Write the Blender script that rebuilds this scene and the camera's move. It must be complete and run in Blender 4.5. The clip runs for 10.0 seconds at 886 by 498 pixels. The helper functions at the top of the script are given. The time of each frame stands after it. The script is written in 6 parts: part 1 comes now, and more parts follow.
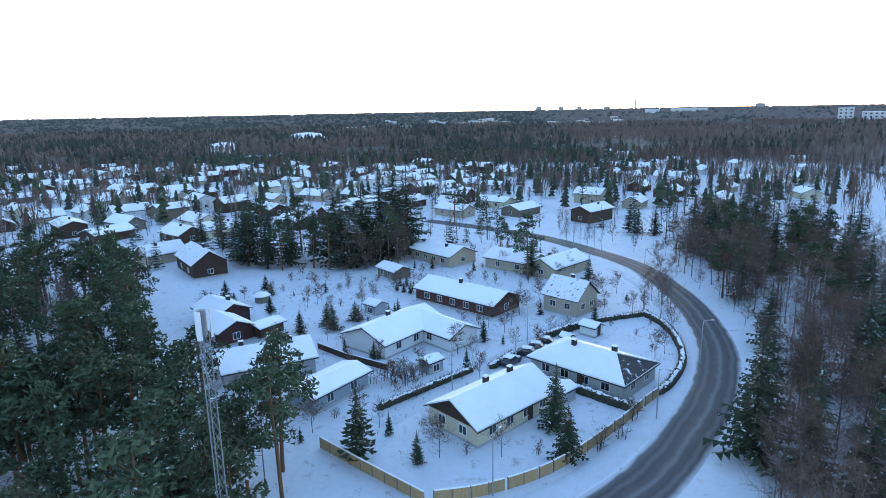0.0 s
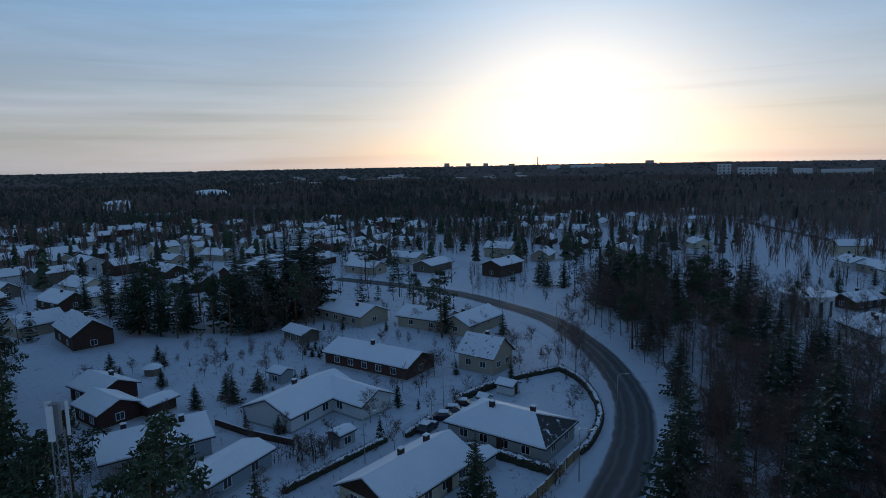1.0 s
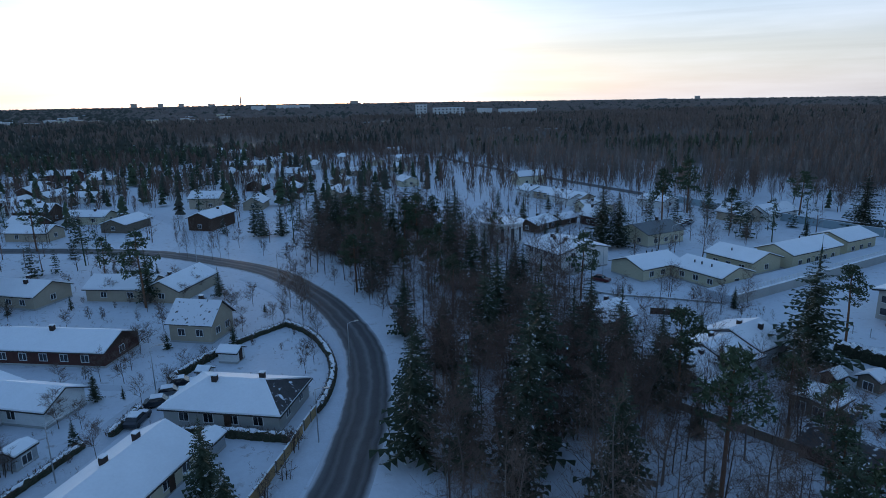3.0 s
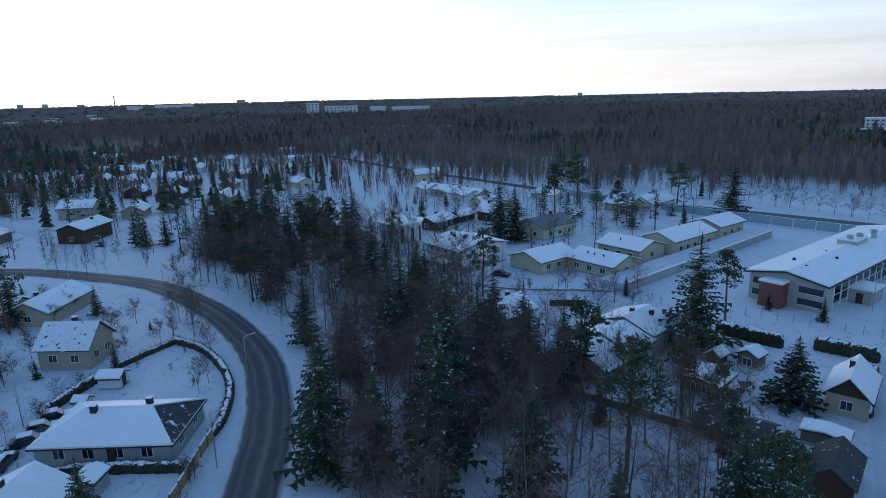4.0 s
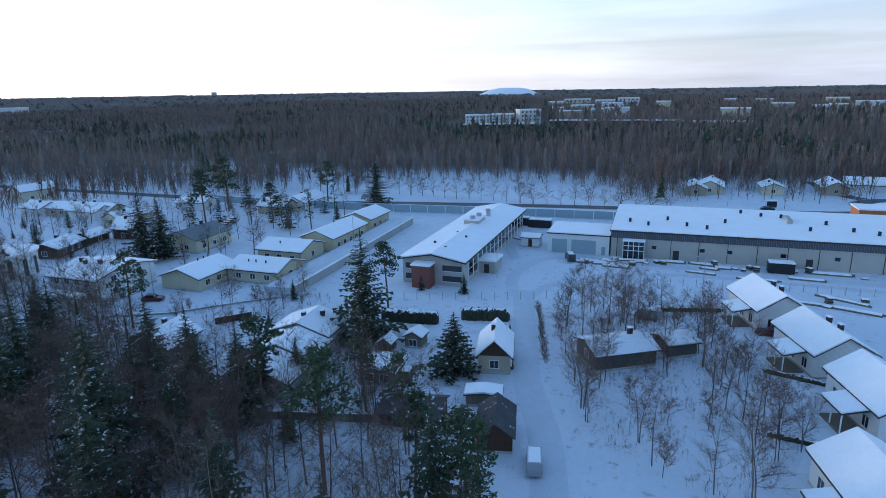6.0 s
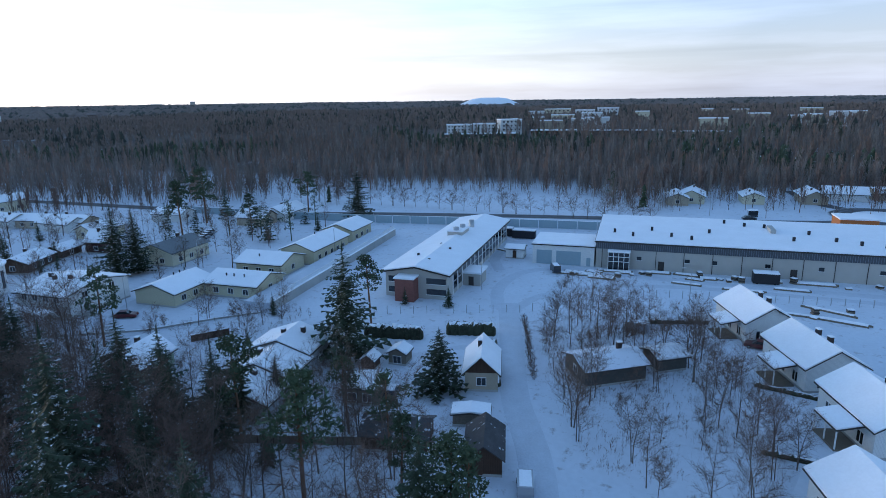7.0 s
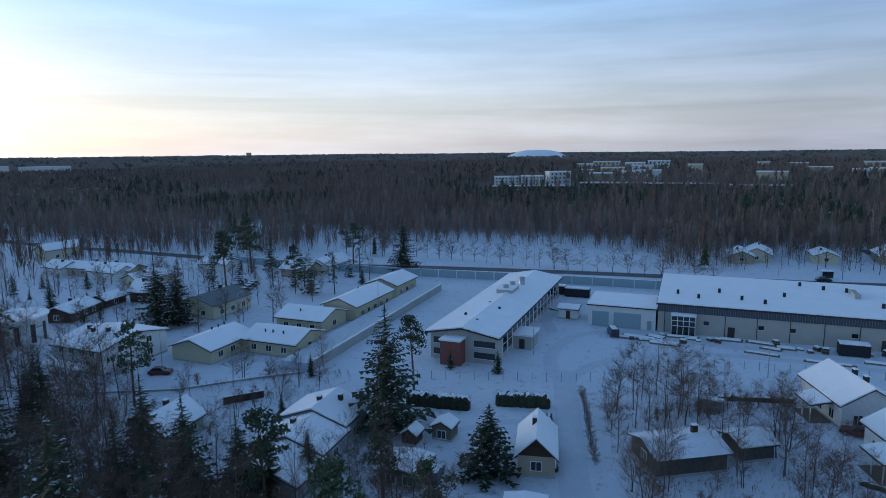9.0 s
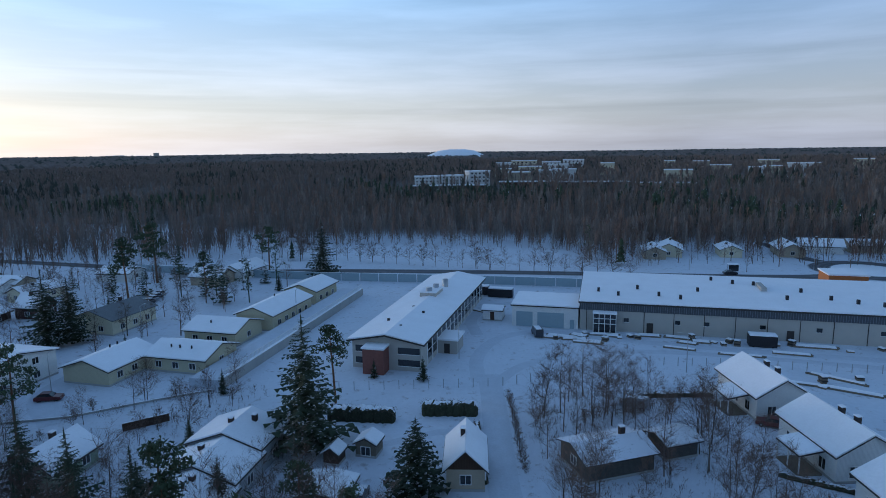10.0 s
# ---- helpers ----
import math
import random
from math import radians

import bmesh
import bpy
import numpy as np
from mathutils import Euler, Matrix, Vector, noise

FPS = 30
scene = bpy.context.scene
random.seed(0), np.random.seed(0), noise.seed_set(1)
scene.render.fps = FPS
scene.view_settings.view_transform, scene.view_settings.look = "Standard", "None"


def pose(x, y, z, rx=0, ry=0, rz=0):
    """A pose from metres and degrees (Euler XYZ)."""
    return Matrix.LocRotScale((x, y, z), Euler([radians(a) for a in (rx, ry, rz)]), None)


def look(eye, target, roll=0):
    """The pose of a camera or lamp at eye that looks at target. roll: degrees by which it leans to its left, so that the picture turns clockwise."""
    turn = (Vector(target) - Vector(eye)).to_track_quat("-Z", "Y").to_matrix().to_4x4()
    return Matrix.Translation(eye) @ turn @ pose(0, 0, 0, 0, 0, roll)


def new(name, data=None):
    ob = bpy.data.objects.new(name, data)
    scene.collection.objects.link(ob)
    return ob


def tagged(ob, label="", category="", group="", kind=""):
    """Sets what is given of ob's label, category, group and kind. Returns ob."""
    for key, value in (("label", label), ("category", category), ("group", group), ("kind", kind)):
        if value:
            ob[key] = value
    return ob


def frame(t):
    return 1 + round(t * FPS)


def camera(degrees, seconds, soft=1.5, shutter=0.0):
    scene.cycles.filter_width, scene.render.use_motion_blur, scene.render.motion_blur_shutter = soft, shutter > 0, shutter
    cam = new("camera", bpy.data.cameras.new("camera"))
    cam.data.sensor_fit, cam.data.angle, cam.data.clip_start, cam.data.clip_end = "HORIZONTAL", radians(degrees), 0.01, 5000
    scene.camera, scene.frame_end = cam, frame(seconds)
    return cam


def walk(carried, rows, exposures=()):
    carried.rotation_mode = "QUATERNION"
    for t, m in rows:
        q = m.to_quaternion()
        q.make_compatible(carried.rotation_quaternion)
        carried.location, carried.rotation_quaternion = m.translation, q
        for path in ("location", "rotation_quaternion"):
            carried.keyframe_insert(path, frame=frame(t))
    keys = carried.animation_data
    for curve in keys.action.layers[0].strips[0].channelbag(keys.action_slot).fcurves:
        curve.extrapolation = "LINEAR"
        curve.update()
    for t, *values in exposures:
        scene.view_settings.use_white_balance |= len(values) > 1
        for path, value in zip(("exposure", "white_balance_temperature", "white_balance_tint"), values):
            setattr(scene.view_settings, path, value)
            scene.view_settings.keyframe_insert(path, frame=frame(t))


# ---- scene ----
cam = camera(71.9, 10.0, soft=0.9)
PATH = [
    (0, (-5.374, -13.293, 42.091), (-5.607, -11.356, 41.65), -1.1),
    (0.5, (-5.357, -11.194, 42.076), (-5.511, -9.22, 41.79), -1.2),
    (1, (-5.331, -9.152, 42.042), (-5.277, -7.171, 41.772), -1.1),
    (1.5, (-5.274, -7.232, 42.054), (-5.004, -5.274, 41.747), -1.0),
    (2, (-5.067, -5.446, 42.058), (-4.579, -3.553, 41.636), -1.0),
    (2.5, (-4.667, -3.862, 42.02), (-3.957, -2.054, 41.543), -1.0),
    (2.7, (-4.487, -3.333, 42.025), (-3.682, -1.565, 41.548), -1),
    (4, (-3.248, -0.836, 42.2), (-2.062, 0.699, 41.714), -1.5),
    (4.5, (-2.746, 0.055, 42.27), (-1.338, 1.387, 41.777), -1.5),
    (5, (-2.204, 0.83, 42.305), (-0.609, 1.928, 41.804), -1.7),
    (5.5, (-1.491, 1.509, 42.359), (0.243, 2.37, 41.855), -1.2),
    (5.7, (-1.148, 1.772, 42.380), (0.646, 2.496, 41.873), -1.2),
    (6.8, (1.285, 3.263, 42.443), (3.121, 3.876, 41.938), -1.0),
    (7, (1.822, 3.556, 42.447), (3.665, 4.161, 41.964), -1.0),
    (7.5, (3.381, 4.338, 42.479), (5.186, 5.137, 42.153), -0.9),
    (8, (5.186, 5.168, 42.502), (6.998, 5.951, 42.178), -0.9),
    (8.5, (7.119, 5.994, 42.529), (8.937, 6.761, 42.206), -0.8),
    (9, (9.083, 6.946, 42.52), (10.908, 7.698, 42.199), -0.8),
    (9.5, (11.044, 7.819, 42.55), (12.879, 8.545, 42.23), -0.7),
    (10, (13.2, 8.346, 42.565), (15.106, 8.856, 42.239), -0.9),
]
walk(cam, [(t, look(eye, aim, lean)) for t, eye, aim, lean in PATH],
     exposures=[(0.0, 2.1, 5900, 10), (0.3, 1.0, 5700, 10), (0.6, 0.08, 5450, 10), (1.0, -0.24, 5450, 10), (1.5, -0.31, 5450, 10), (2.0, -0.32, 5450, 10), (2.5, 0.15, 5450, 10),
                (4.0, 0.90, 5450, 10), (5.5, 1.30, 5450, 10), (7.0, 1.22, 5450, 10), (7.5, 0.87, 5450, 10), (8.5, 0.62, 5450, 10), (10.0, 0.62, 5450, 10)])

# ---- world, sun ----
SUN_AZ, SUN_EL = 13.5, 3.2          # degrees: east of +y, above the horizon
world = bpy.data.worlds.new("winter_sky")
scene.world = world
world.use_nodes = True
wn, wl_ = world.node_tree.nodes, world.node_tree.links
wn.clear()


def wnode(kind, **sets):
    n = wn.new(kind)
    for k, v in sets.items():
        n.inputs[k].default_value = v
    return n


sky = wn.new("ShaderNodeTexSky")
sky.sky_type = 'NISHITA'
sky.sun_disc = False
sky.sun_elevation = radians(SUN_EL)
sky.sun_rotation = radians(SUN_AZ)
sky.altitude = 100
sky.air_density, sky.dust_density, sky.ozone_density = 1.0, 1.1, 2.5
co = wn.new("ShaderNodeTexCoord")
stretch = wn.new("ShaderNodeMapping")
stretch.inputs["Scale"].default_value = (1.6, 1.6, 16.0)
cloud = wnode("ShaderNodeTexNoise", Scale=1.6, Detail=7.0, Roughness=0.55)
thin = wn.new("ShaderNodeValToRGB")
thin.color_ramp.elements[0].position, thin.color_ramp.elements[1].position = 0.40, 0.66
thin.color_ramp.elements[0].color = (0.47, 0.47, 0.47, 1)
thin.color_ramp.elements[1].color = (0.63, 0.63, 0.63, 1)
veil = wn.new("ShaderNodeMixRGB")
tone = wn.new("ShaderNodeMixRGB")
bg = wnode("ShaderNodeBackground", Strength=0.12)
wout = wn.new("ShaderNodeOutputWorld")
wl_.new(co.outputs["Generated"], stretch.inputs["Vector"])
wl_.new(stretch.outputs[0], cloud.inputs["Vector"])
wl_.new(cloud.outputs["Fac"], thin.inputs[0])
up = wn.new("ShaderNodeSeparateXYZ")
low = wnode("ShaderNodeMapRange")
low.inputs["From Min"].default_value, low.inputs["From Max"].default_value = 0.07, 0.27
low.inputs["To Min"].default_value, low.inputs["To Max"].default_value = 1.0, 0.0
wl_.new(co.outputs["Generated"], up.inputs[0])
wl_.new(up.outputs[2], low.inputs["Value"])
wl_.new(low.outputs[0], tone.inputs[0])
# the low veil is pale gold towards the sun and cooler away from it
toward = wn.new("ShaderNodeVectorMath")
toward.operation = 'DOT_PRODUCT'
toward.inputs[1].default_value = (math.sin(radians(SUN_AZ)), math.cos(radians(SUN_AZ)), 0.06)
side = wnode("ShaderNodeMapRange")
side.inputs["From Min"].default_value, side.inputs["From Max"].default_value = 0.1, 0.95
lowtone = wn.new("ShaderNodeMixRGB")
lowtone.inputs[1].default_value = (4.2, 4.15, 4.4, 1)
lowtone.inputs[2].default_value = (8.2, 7.4, 6.6, 1)
wl_.new(co.outputs["Generated"], toward.inputs[0])
wl_.new(toward.outputs["Value"], side.inputs["Value"])
wl_.new(side.outputs[0], lowtone.inputs[0])
hightone = wn.new("ShaderNodeMixRGB")
hightone.inputs[1].default_value = (2.0, 3.3, 4.9, 1)
hightone.inputs[2].default_value = (3.6, 6.0, 8.0, 1)
wl_.new(side.outputs[0], hightone.inputs[0])
wl_.new(hightone.outputs[0], tone.inputs[1])
wl_.new(lowtone.outputs[0], tone.inputs[2])
# the sky overhead is a deeper, darker blue
zen = wnode("ShaderNodeMapRange")
zen.inputs["From Min"].default_value, zen.inputs["From Max"].default_value = 0.28, 0.75
deep = wn.new("ShaderNodeMixRGB")
deep.inputs[2].default_value = (1.2, 1.85, 2.95, 1)
wl_.new(up.outputs[2], zen.inputs["Value"])
wl_.new(zen.outputs[0], deep.inputs[0])
wl_.new(tone.outputs[0], deep.inputs[1])
# long thin bars of grey cloud low over the horizon
bars = wn.new("ShaderNodeMapping")
bars.inputs["Scale"].default_value = (0.8, 0.8, 34.0)
bar = wnode("ShaderNodeTexNoise", Scale=1.3, Detail=5.0, Roughness=0.5)
grey = wnode("ShaderNodeMapRange")
grey.inputs["From Min"].default_value, grey.inputs["From Max"].default_value = 0.54, 0.74
grey.inputs["To Min"].default_value, grey.inputs["To Max"].default_value = 1.0, 0.87
dim = wn.new("ShaderNodeVectorMath")
dim.operation = 'SCALE'
wl_.new(co.outputs["Generated"], bars.inputs["Vector"])
wl_.new(bars.outputs[0], bar.inputs["Vector"])
wl_.new(bar.outputs["Fac"], grey.inputs["Value"])
fade = wnode("ShaderNodeMapRange")
fade.inputs["From Min"].default_value, fade.inputs["From Max"].default_value = 0.10, 0.17
fade.inputs["To Min"].default_value, fade.inputs["To Max"].default_value = 0.0, 1.0
barmix = wn.new("ShaderNodeMath")
barmix.operation = 'MAXIMUM'
wl_.new(up.outputs[2], fade.inputs["Value"])
wl_.new(fade.outputs[0], barmix.inputs[0])
wl_.new(grey.outputs[0], barmix.inputs[1])
wl_.new(barmix.outputs[0], dim.inputs["Scale"])
wl_.new(deep.outputs[0], veil.inputs[2])
wl_.new(thin.outputs[0], veil.inputs[0])
pale = wnode("ShaderNodeHueSaturation", Saturation=0.92)
wl_.new(sky.outputs[0], pale.inputs["Color"])
wl_.new(pale.outputs[0], veil.inputs[1])
wl_.new(veil.outputs[0], dim.inputs[0])
# bright aureole of thin cloud round the sun
aure = wnode("ShaderNodeMapRange")
aure.inputs["From Min"].default_value, aure.inputs["From Max"].default_value = 0.85, 1.0
power = wn.new("ShaderNodeMath")
power.operation = 'POWER'
power.inputs[1].default_value = 5.0
glow = wn.new("ShaderNodeVectorMath")
glow.operation = 'SCALE'
glow.inputs[0].default_value = (3.2, 2.7, 1.9)
whole = wn.new("ShaderNodeVectorMath")
whole.operation = 'ADD'
wl_.new(toward.outputs["Value"], aure.inputs["Value"])
wl_.new(aure.outputs[0], power.inputs[0])
wl_.new(power.outputs[0], glow.inputs["Scale"])
wl_.new(dim.outputs[0], whole.inputs[0])
wl_.new(glow.outputs[0], whole.inputs[1])
wl_.new(whole.outputs[0], bg.inputs["Color"])
wl_.new(bg.outputs[0], wout.inputs["Surface"])

sun_data = bpy.data.lights.new("sun", 'SUN')
sun_data.energy, sun_data.angle, sun_data.color = 0.5, radians(10), (1.0, 0.78, 0.55)
sun = new("sun", sun_data)
a, e = radians(SUN_AZ), radians(SUN_EL)
sun.matrix_world = look((math.sin(a) * 200, math.cos(a) * 200, 200 * math.tan(e) + 20), (0, 0, 20))

# ---- materials ----


def mat(name, color, rough=0.8, metal=0.0, vary=0.15, scale=1.5, fine=12.0, bump=0.0, bump_scale=20.0, snow=0.0,
        stripes=None, spec=0.3):
    """Paint, bark, stone or cloth: a base colour varied at two scales, with relief and, if asked, snow lying on what faces up."""
    m = bpy.data.materials.new(name)
    m.use_nodes = True
    n, l = m.node_tree.nodes, m.node_tree.links
    b = n["Principled BSDF"]
    b.inputs["Roughness"].default_value, b.inputs["Metallic"].default_value = rough, metal
    b.inputs["Specular IOR Level"].default_value = spec
    geo = n.new("ShaderNodeNewGeometry")
    n1, n2 = n.new("ShaderNodeTexNoise"), n.new("ShaderNodeTexNoise")
    n1.inputs["Scale"].default_value, n2.inputs["Scale"].default_value = scale, fine
    n1.inputs["Detail"].default_value, n2.inputs["Detail"].default_value = 4, 3
    for q in (n1, n2):
        l.new(geo.outputs["Position"], q.inputs["Vector"])
    mul = n.new("ShaderNodeMath")
    mul.operation = 'ADD'
    l.new(n1.outputs["Fac"], mul.inputs[0])
    l.new(n2.outputs["Fac"], mul.inputs[1])
    rng = n.new("ShaderNodeMapRange")
    rng.inputs["From Min"].default_value, rng.inputs["From Max"].default_value = 0.6, 1.4
    rng.inputs["To Min"].default_value, rng.inputs["To Max"].default_value = 1 - vary, 1 + vary
    l.new(mul.outputs[0], rng.inputs["Value"])
    info = n.new("ShaderNodeObjectInfo")
    tint = n.new("ShaderNodeMapRange")
    tint.inputs["To Min"].default_value, tint.inputs["To Max"].default_value = 1 - vary * 0.5, 1 + vary * 0.5
    l.new(info.outputs["Random"], tint.inputs["Value"])
    both = n.new("ShaderNodeMath")
    both.operation = 'MULTIPLY'
    l.new(rng.outputs[0], both.inputs[0])
    l.new(tint.outputs[0], both.inputs[1])
    sc = n.new("ShaderNodeVectorMath")
    sc.operation = 'SCALE'
    sc.inputs[0].default_value = color
    l.new(both.outputs[0], sc.inputs["Scale"])
    col = sc.outputs[0]
    if stripes:
        axis, period, dark = stripes
        sep = n.new("ShaderNodeSeparateXYZ")
        tc = n.new("ShaderNodeTexCoord")
        l.new(tc.outputs["Object"], sep.inputs[0])
        add = n.new("ShaderNodeMath")
        add.operation = 'ADD'
        l.new(sep.outputs[0], add.inputs[0])
        l.new(sep.outputs[1], add.inputs[1])
        pick = add.outputs[0] if axis == "v" else sep.outputs[2]
        md = n.new("ShaderNodeMath")
        md.operation = 'PINGPONG'
        md.inputs[1].default_value = period / 2
        l.new(pick, md.inputs[0])
        lt = n.new("ShaderNodeMath")
        lt.operation = 'LESS_THAN'
        lt.inputs[1].default_value = period * 0.08
        l.new(md.outputs[0], lt.inputs[0])
        mx = n.new("ShaderNodeMixRGB")
        mx.inputs[2].default_value = (*[c * dark for c in color], 1)
        l.new(lt.outputs[0], mx.inputs[0])
        l.new(col, mx.inputs[1])
        col = mx.outputs[0]
    if snow:
        sep2 = n.new("ShaderNodeSeparateXYZ")
        l.new(geo.outputs["Normal"], sep2.inputs[0])
        n3 = n.new("ShaderNodeTexNoise")
        n3.inputs["Scale"].default_value = 1.3
        l.new(geo.outputs["Position"], n3.inputs["Vector"])
        ad = n.new("ShaderNodeMath")
        ad.operation = 'MULTIPLY_ADD'
        ad.inputs[1].default_value = 2.2
        l.new(n3.outputs["Fac"], ad.inputs[0])
        l.new(sep2.outputs[2], ad.inputs[2])
        r3 = n.new("ShaderNodeMapRange")
        r3.inputs["From Min"].default_value, r3.inputs["From Max"].default_value = 2.35 - snow, 2.55 - snow
        l.new(ad.outputs[0], r3.inputs["Value"])
        mx = n.new("ShaderNodeMixRGB")
        mx.inputs[2].default_value = (0.78, 0.81, 0.86, 1)
        l.new(r3.outputs[0], mx.inputs[0])
        l.new(col, mx.inputs[1])
        col = mx.outputs[0]
    l.new(col, b.inputs["Base Color"])
    if bump:
        bp = n.new("ShaderNodeBump")
        bp.inputs["Strength"].default_value = bump
        bp.inputs["Distance"].default_value = 0.1
        nb = n.new("ShaderNodeTexNoise")
        nb.inputs["Scale"].default_value, nb.inputs["Detail"].default_value = bump_scale, 5
        l.new(geo.outputs["Position"], nb.inputs["Vector"])
        l.new(nb.outputs["Fac"], bp.inputs["Height"])
        l.new(bp.outputs[0], b.inputs["Normal"])
    return m


# paler than the ground snow: the extra sky light on roofs is painted in
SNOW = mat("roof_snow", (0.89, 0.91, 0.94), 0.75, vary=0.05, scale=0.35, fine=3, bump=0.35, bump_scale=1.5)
SNOWTRAMP = mat("trodden_snow", (0.56, 0.60, 0.66), 0.8, vary=0.09, scale=0.5, fine=3.5, bump=0.8, bump_scale=2.2)
WHITE = mat("white_paint", (0.72, 0.72, 0.70), 0.6, vary=0.06, stripes=("v", 0.16, 0.75))
CREAM = mat("cream_render", (0.62, 0.57, 0.42), 0.8, vary=0.08)
YELLOW = mat("pale_yellow_boarding", (0.55, 0.50, 0.35), 0.7, vary=0.06, stripes=("v", 0.2, 0.8))
BEIGE = mat("beige_plaster", (0.42, 0.36, 0.27), 0.85, vary=0.10)
GREYW = mat("grey_boarding", (0.36, 0.38, 0.40), 0.75, vary=0.08, stripes=("v", 0.2, 0.8))
BLUEG = mat("blue_grey_boarding", (0.30, 0.36, 0.40), 0.75, vary=0.08, stripes=("h", 0.2, 0.8))
REDBRICK = mat("red_brick", (0.10, 0.045, 0.036), 0.85, vary=0.2, fine=25, stripes=("h", 0.2, 0.7))
TOWERBRICK = mat("weathered_red_brick", (0.25, 0.105, 0.085), 0.85, vary=0.18, fine=25, stripes=("h", 0.2, 0.75))
REDWOOD = mat("falun_red_boarding", (0.065, 0.03, 0.025), 0.8, vary=0.15, stripes=("v", 0.2, 0.7))
BROWN = mat("dark_brown_boarding", (0.075, 0.045, 0.03), 0.8, vary=0.2, stripes=("v", 0.2, 0.6))
GREEN = mat("pale_green_boarding", (0.30, 0.36, 0.27), 0.75, vary=0.08, stripes=("h", 0.2, 0.8))
DARK = mat("dark_fascia", (0.05, 0.045, 0.042), 0.6, vary=0.15)
ROOFDARK = mat("bare_roof_felt", (0.07, 0.068, 0.07), 0.8, vary=0.35, scale=0.9, fine=5, snow=0.12)
ROOFGREY = mat("grey_sheet_roof", (0.15, 0.16, 0.17), 0.45, metal=0.3, vary=0.15, stripes=("v", 0.6, 0.6))
PATCHY = mat("patchy_snow_roof", (0.06, 0.055, 0.055), 0.8, vary=0.3, scale=0.5, fine=3, snow=0.92)
TRIM = mat("white_trim", (0.75, 0.75, 0.74), 0.5, vary=0.04)
CONCRETE = mat("pale_concrete", (0.40, 0.40, 0.38), 0.85, vary=0.1, scale=0.4, bump=0.2)
PANEL = mat("beige_concrete_panel", (0.44, 0.42, 0.38), 0.8, vary=0.07, scale=0.5)
RIBBED = mat("dark_ribbed_sheet", (0.09, 0.10, 0.115), 0.5, metal=0.4, vary=0.1, stripes=("v", 0.5, 2.2))
MASTGREY = mat("weathered_mast_grey", (0.22, 0.23, 0.24), 0.6, vary=0.1)
METAL = mat("galvanised_metal", (0.42, 0.43, 0.44), 0.4, metal=0.8, vary=0.1)
IRON = mat("dark_metal", (0.04, 0.04, 0.045), 0.5, metal=0.5, vary=0.1)
BRICKDARK = mat("chimney_brick", (0.055, 0.042, 0.038), 0.85, vary=0.2)
PLANK = mat("raw_timber_boarding", (0.42, 0.30, 0.15), 0.75, vary=0.15, stripes=("v", 0.15, 0.6))
OLDWOOD = mat("weathered_boarding", (0.20, 0.17, 0.13), 0.85, vary=0.2, stripes=("v", 0.18, 0.6))
HEDGE = mat("clipped_hedge", (0.045, 0.05, 0.03), 0.9, vary=0.4, fine=9, bump=1.0, bump_scale=8, snow=0.25)
BARK = mat("tree_bark", (0.085, 0.065, 0.05), 0.9, vary=0.3, fine=8, bump=0.6)
PINEBARK = mat("pine_bark", (0.17, 0.09, 0.05), 0.9, vary=0.3, fine=8, bump=0.6)
BIRCH = mat("birch_bark", (0.17, 0.145, 0.125), 0.8, vary=0.45, scale=2.5, fine=14)
TWIG = mat("bare_twigs", (0.145, 0.105, 0.083), 0.9, vary=0.3)
REDTWIG = mat("reddish_twigs", (0.155, 0.105, 0.085), 0.9, vary=0.3)
SPRUCE = mat("spruce_needles", (0.042, 0.058, 0.034), 0.8, vary=0.4, scale=0.8, fine=5, snow=0.10)
PINE = mat("pine_needles", (0.062, 0.085, 0.045), 0.8, vary=0.4, scale=0.8, fine=5, snow=0.04)
FARWOOD = mat("distant_bare_wood", (0.19, 0.152, 0.13), 0.95, vary=0.35, scale=0.02, fine=0.3)
BROWNWOOD = mat("brown_bare_crowns", (0.23, 0.155, 0.12), 0.95, vary=0.4, scale=0.03, fine=0.4)
GREYWOOD = mat("grey_bare_crowns", (0.225, 0.195, 0.172), 0.95, vary=0.4, scale=0.03, fine=0.4)
DARKWOOD = mat("dark_weathered_boarding", (0.10, 0.095, 0.085), 0.85, vary=0.2, stripes=("v", 0.18, 0.6))
FARPINE = mat("distant_conifers", (0.062, 0.066, 0.052), 0.95, vary=0.4, scale=0.02, fine=0.3)
CARRED = mat("red_car_paint", (0.10, 0.012, 0.012), 0.3, vary=0.03, spec=0.6)
CARDARK = mat("dark_car_paint", (0.03, 0.035, 0.045), 0.3, vary=0.03, spec=0.6)
CARSILVER = mat("silver_car_paint", (0.35, 0.37, 0.40), 0.3, metal=0.5, vary=0.03, spec=0.6)
TYRE = mat("rubber", (0.02, 0.02, 0.02), 0.9)
BLUESHEET = mat("pale_blue_gate", (0.30, 0.38, 0.42), 0.5, vary=0.06)
ORANGE = mat("orange_render", (0.45, 0.17, 0.06), 0.8, vary=0.08)
GLASS = mat("window_glass", (0.02, 0.024, 0.03), 0.08, vary=0.1, spec=0.8)


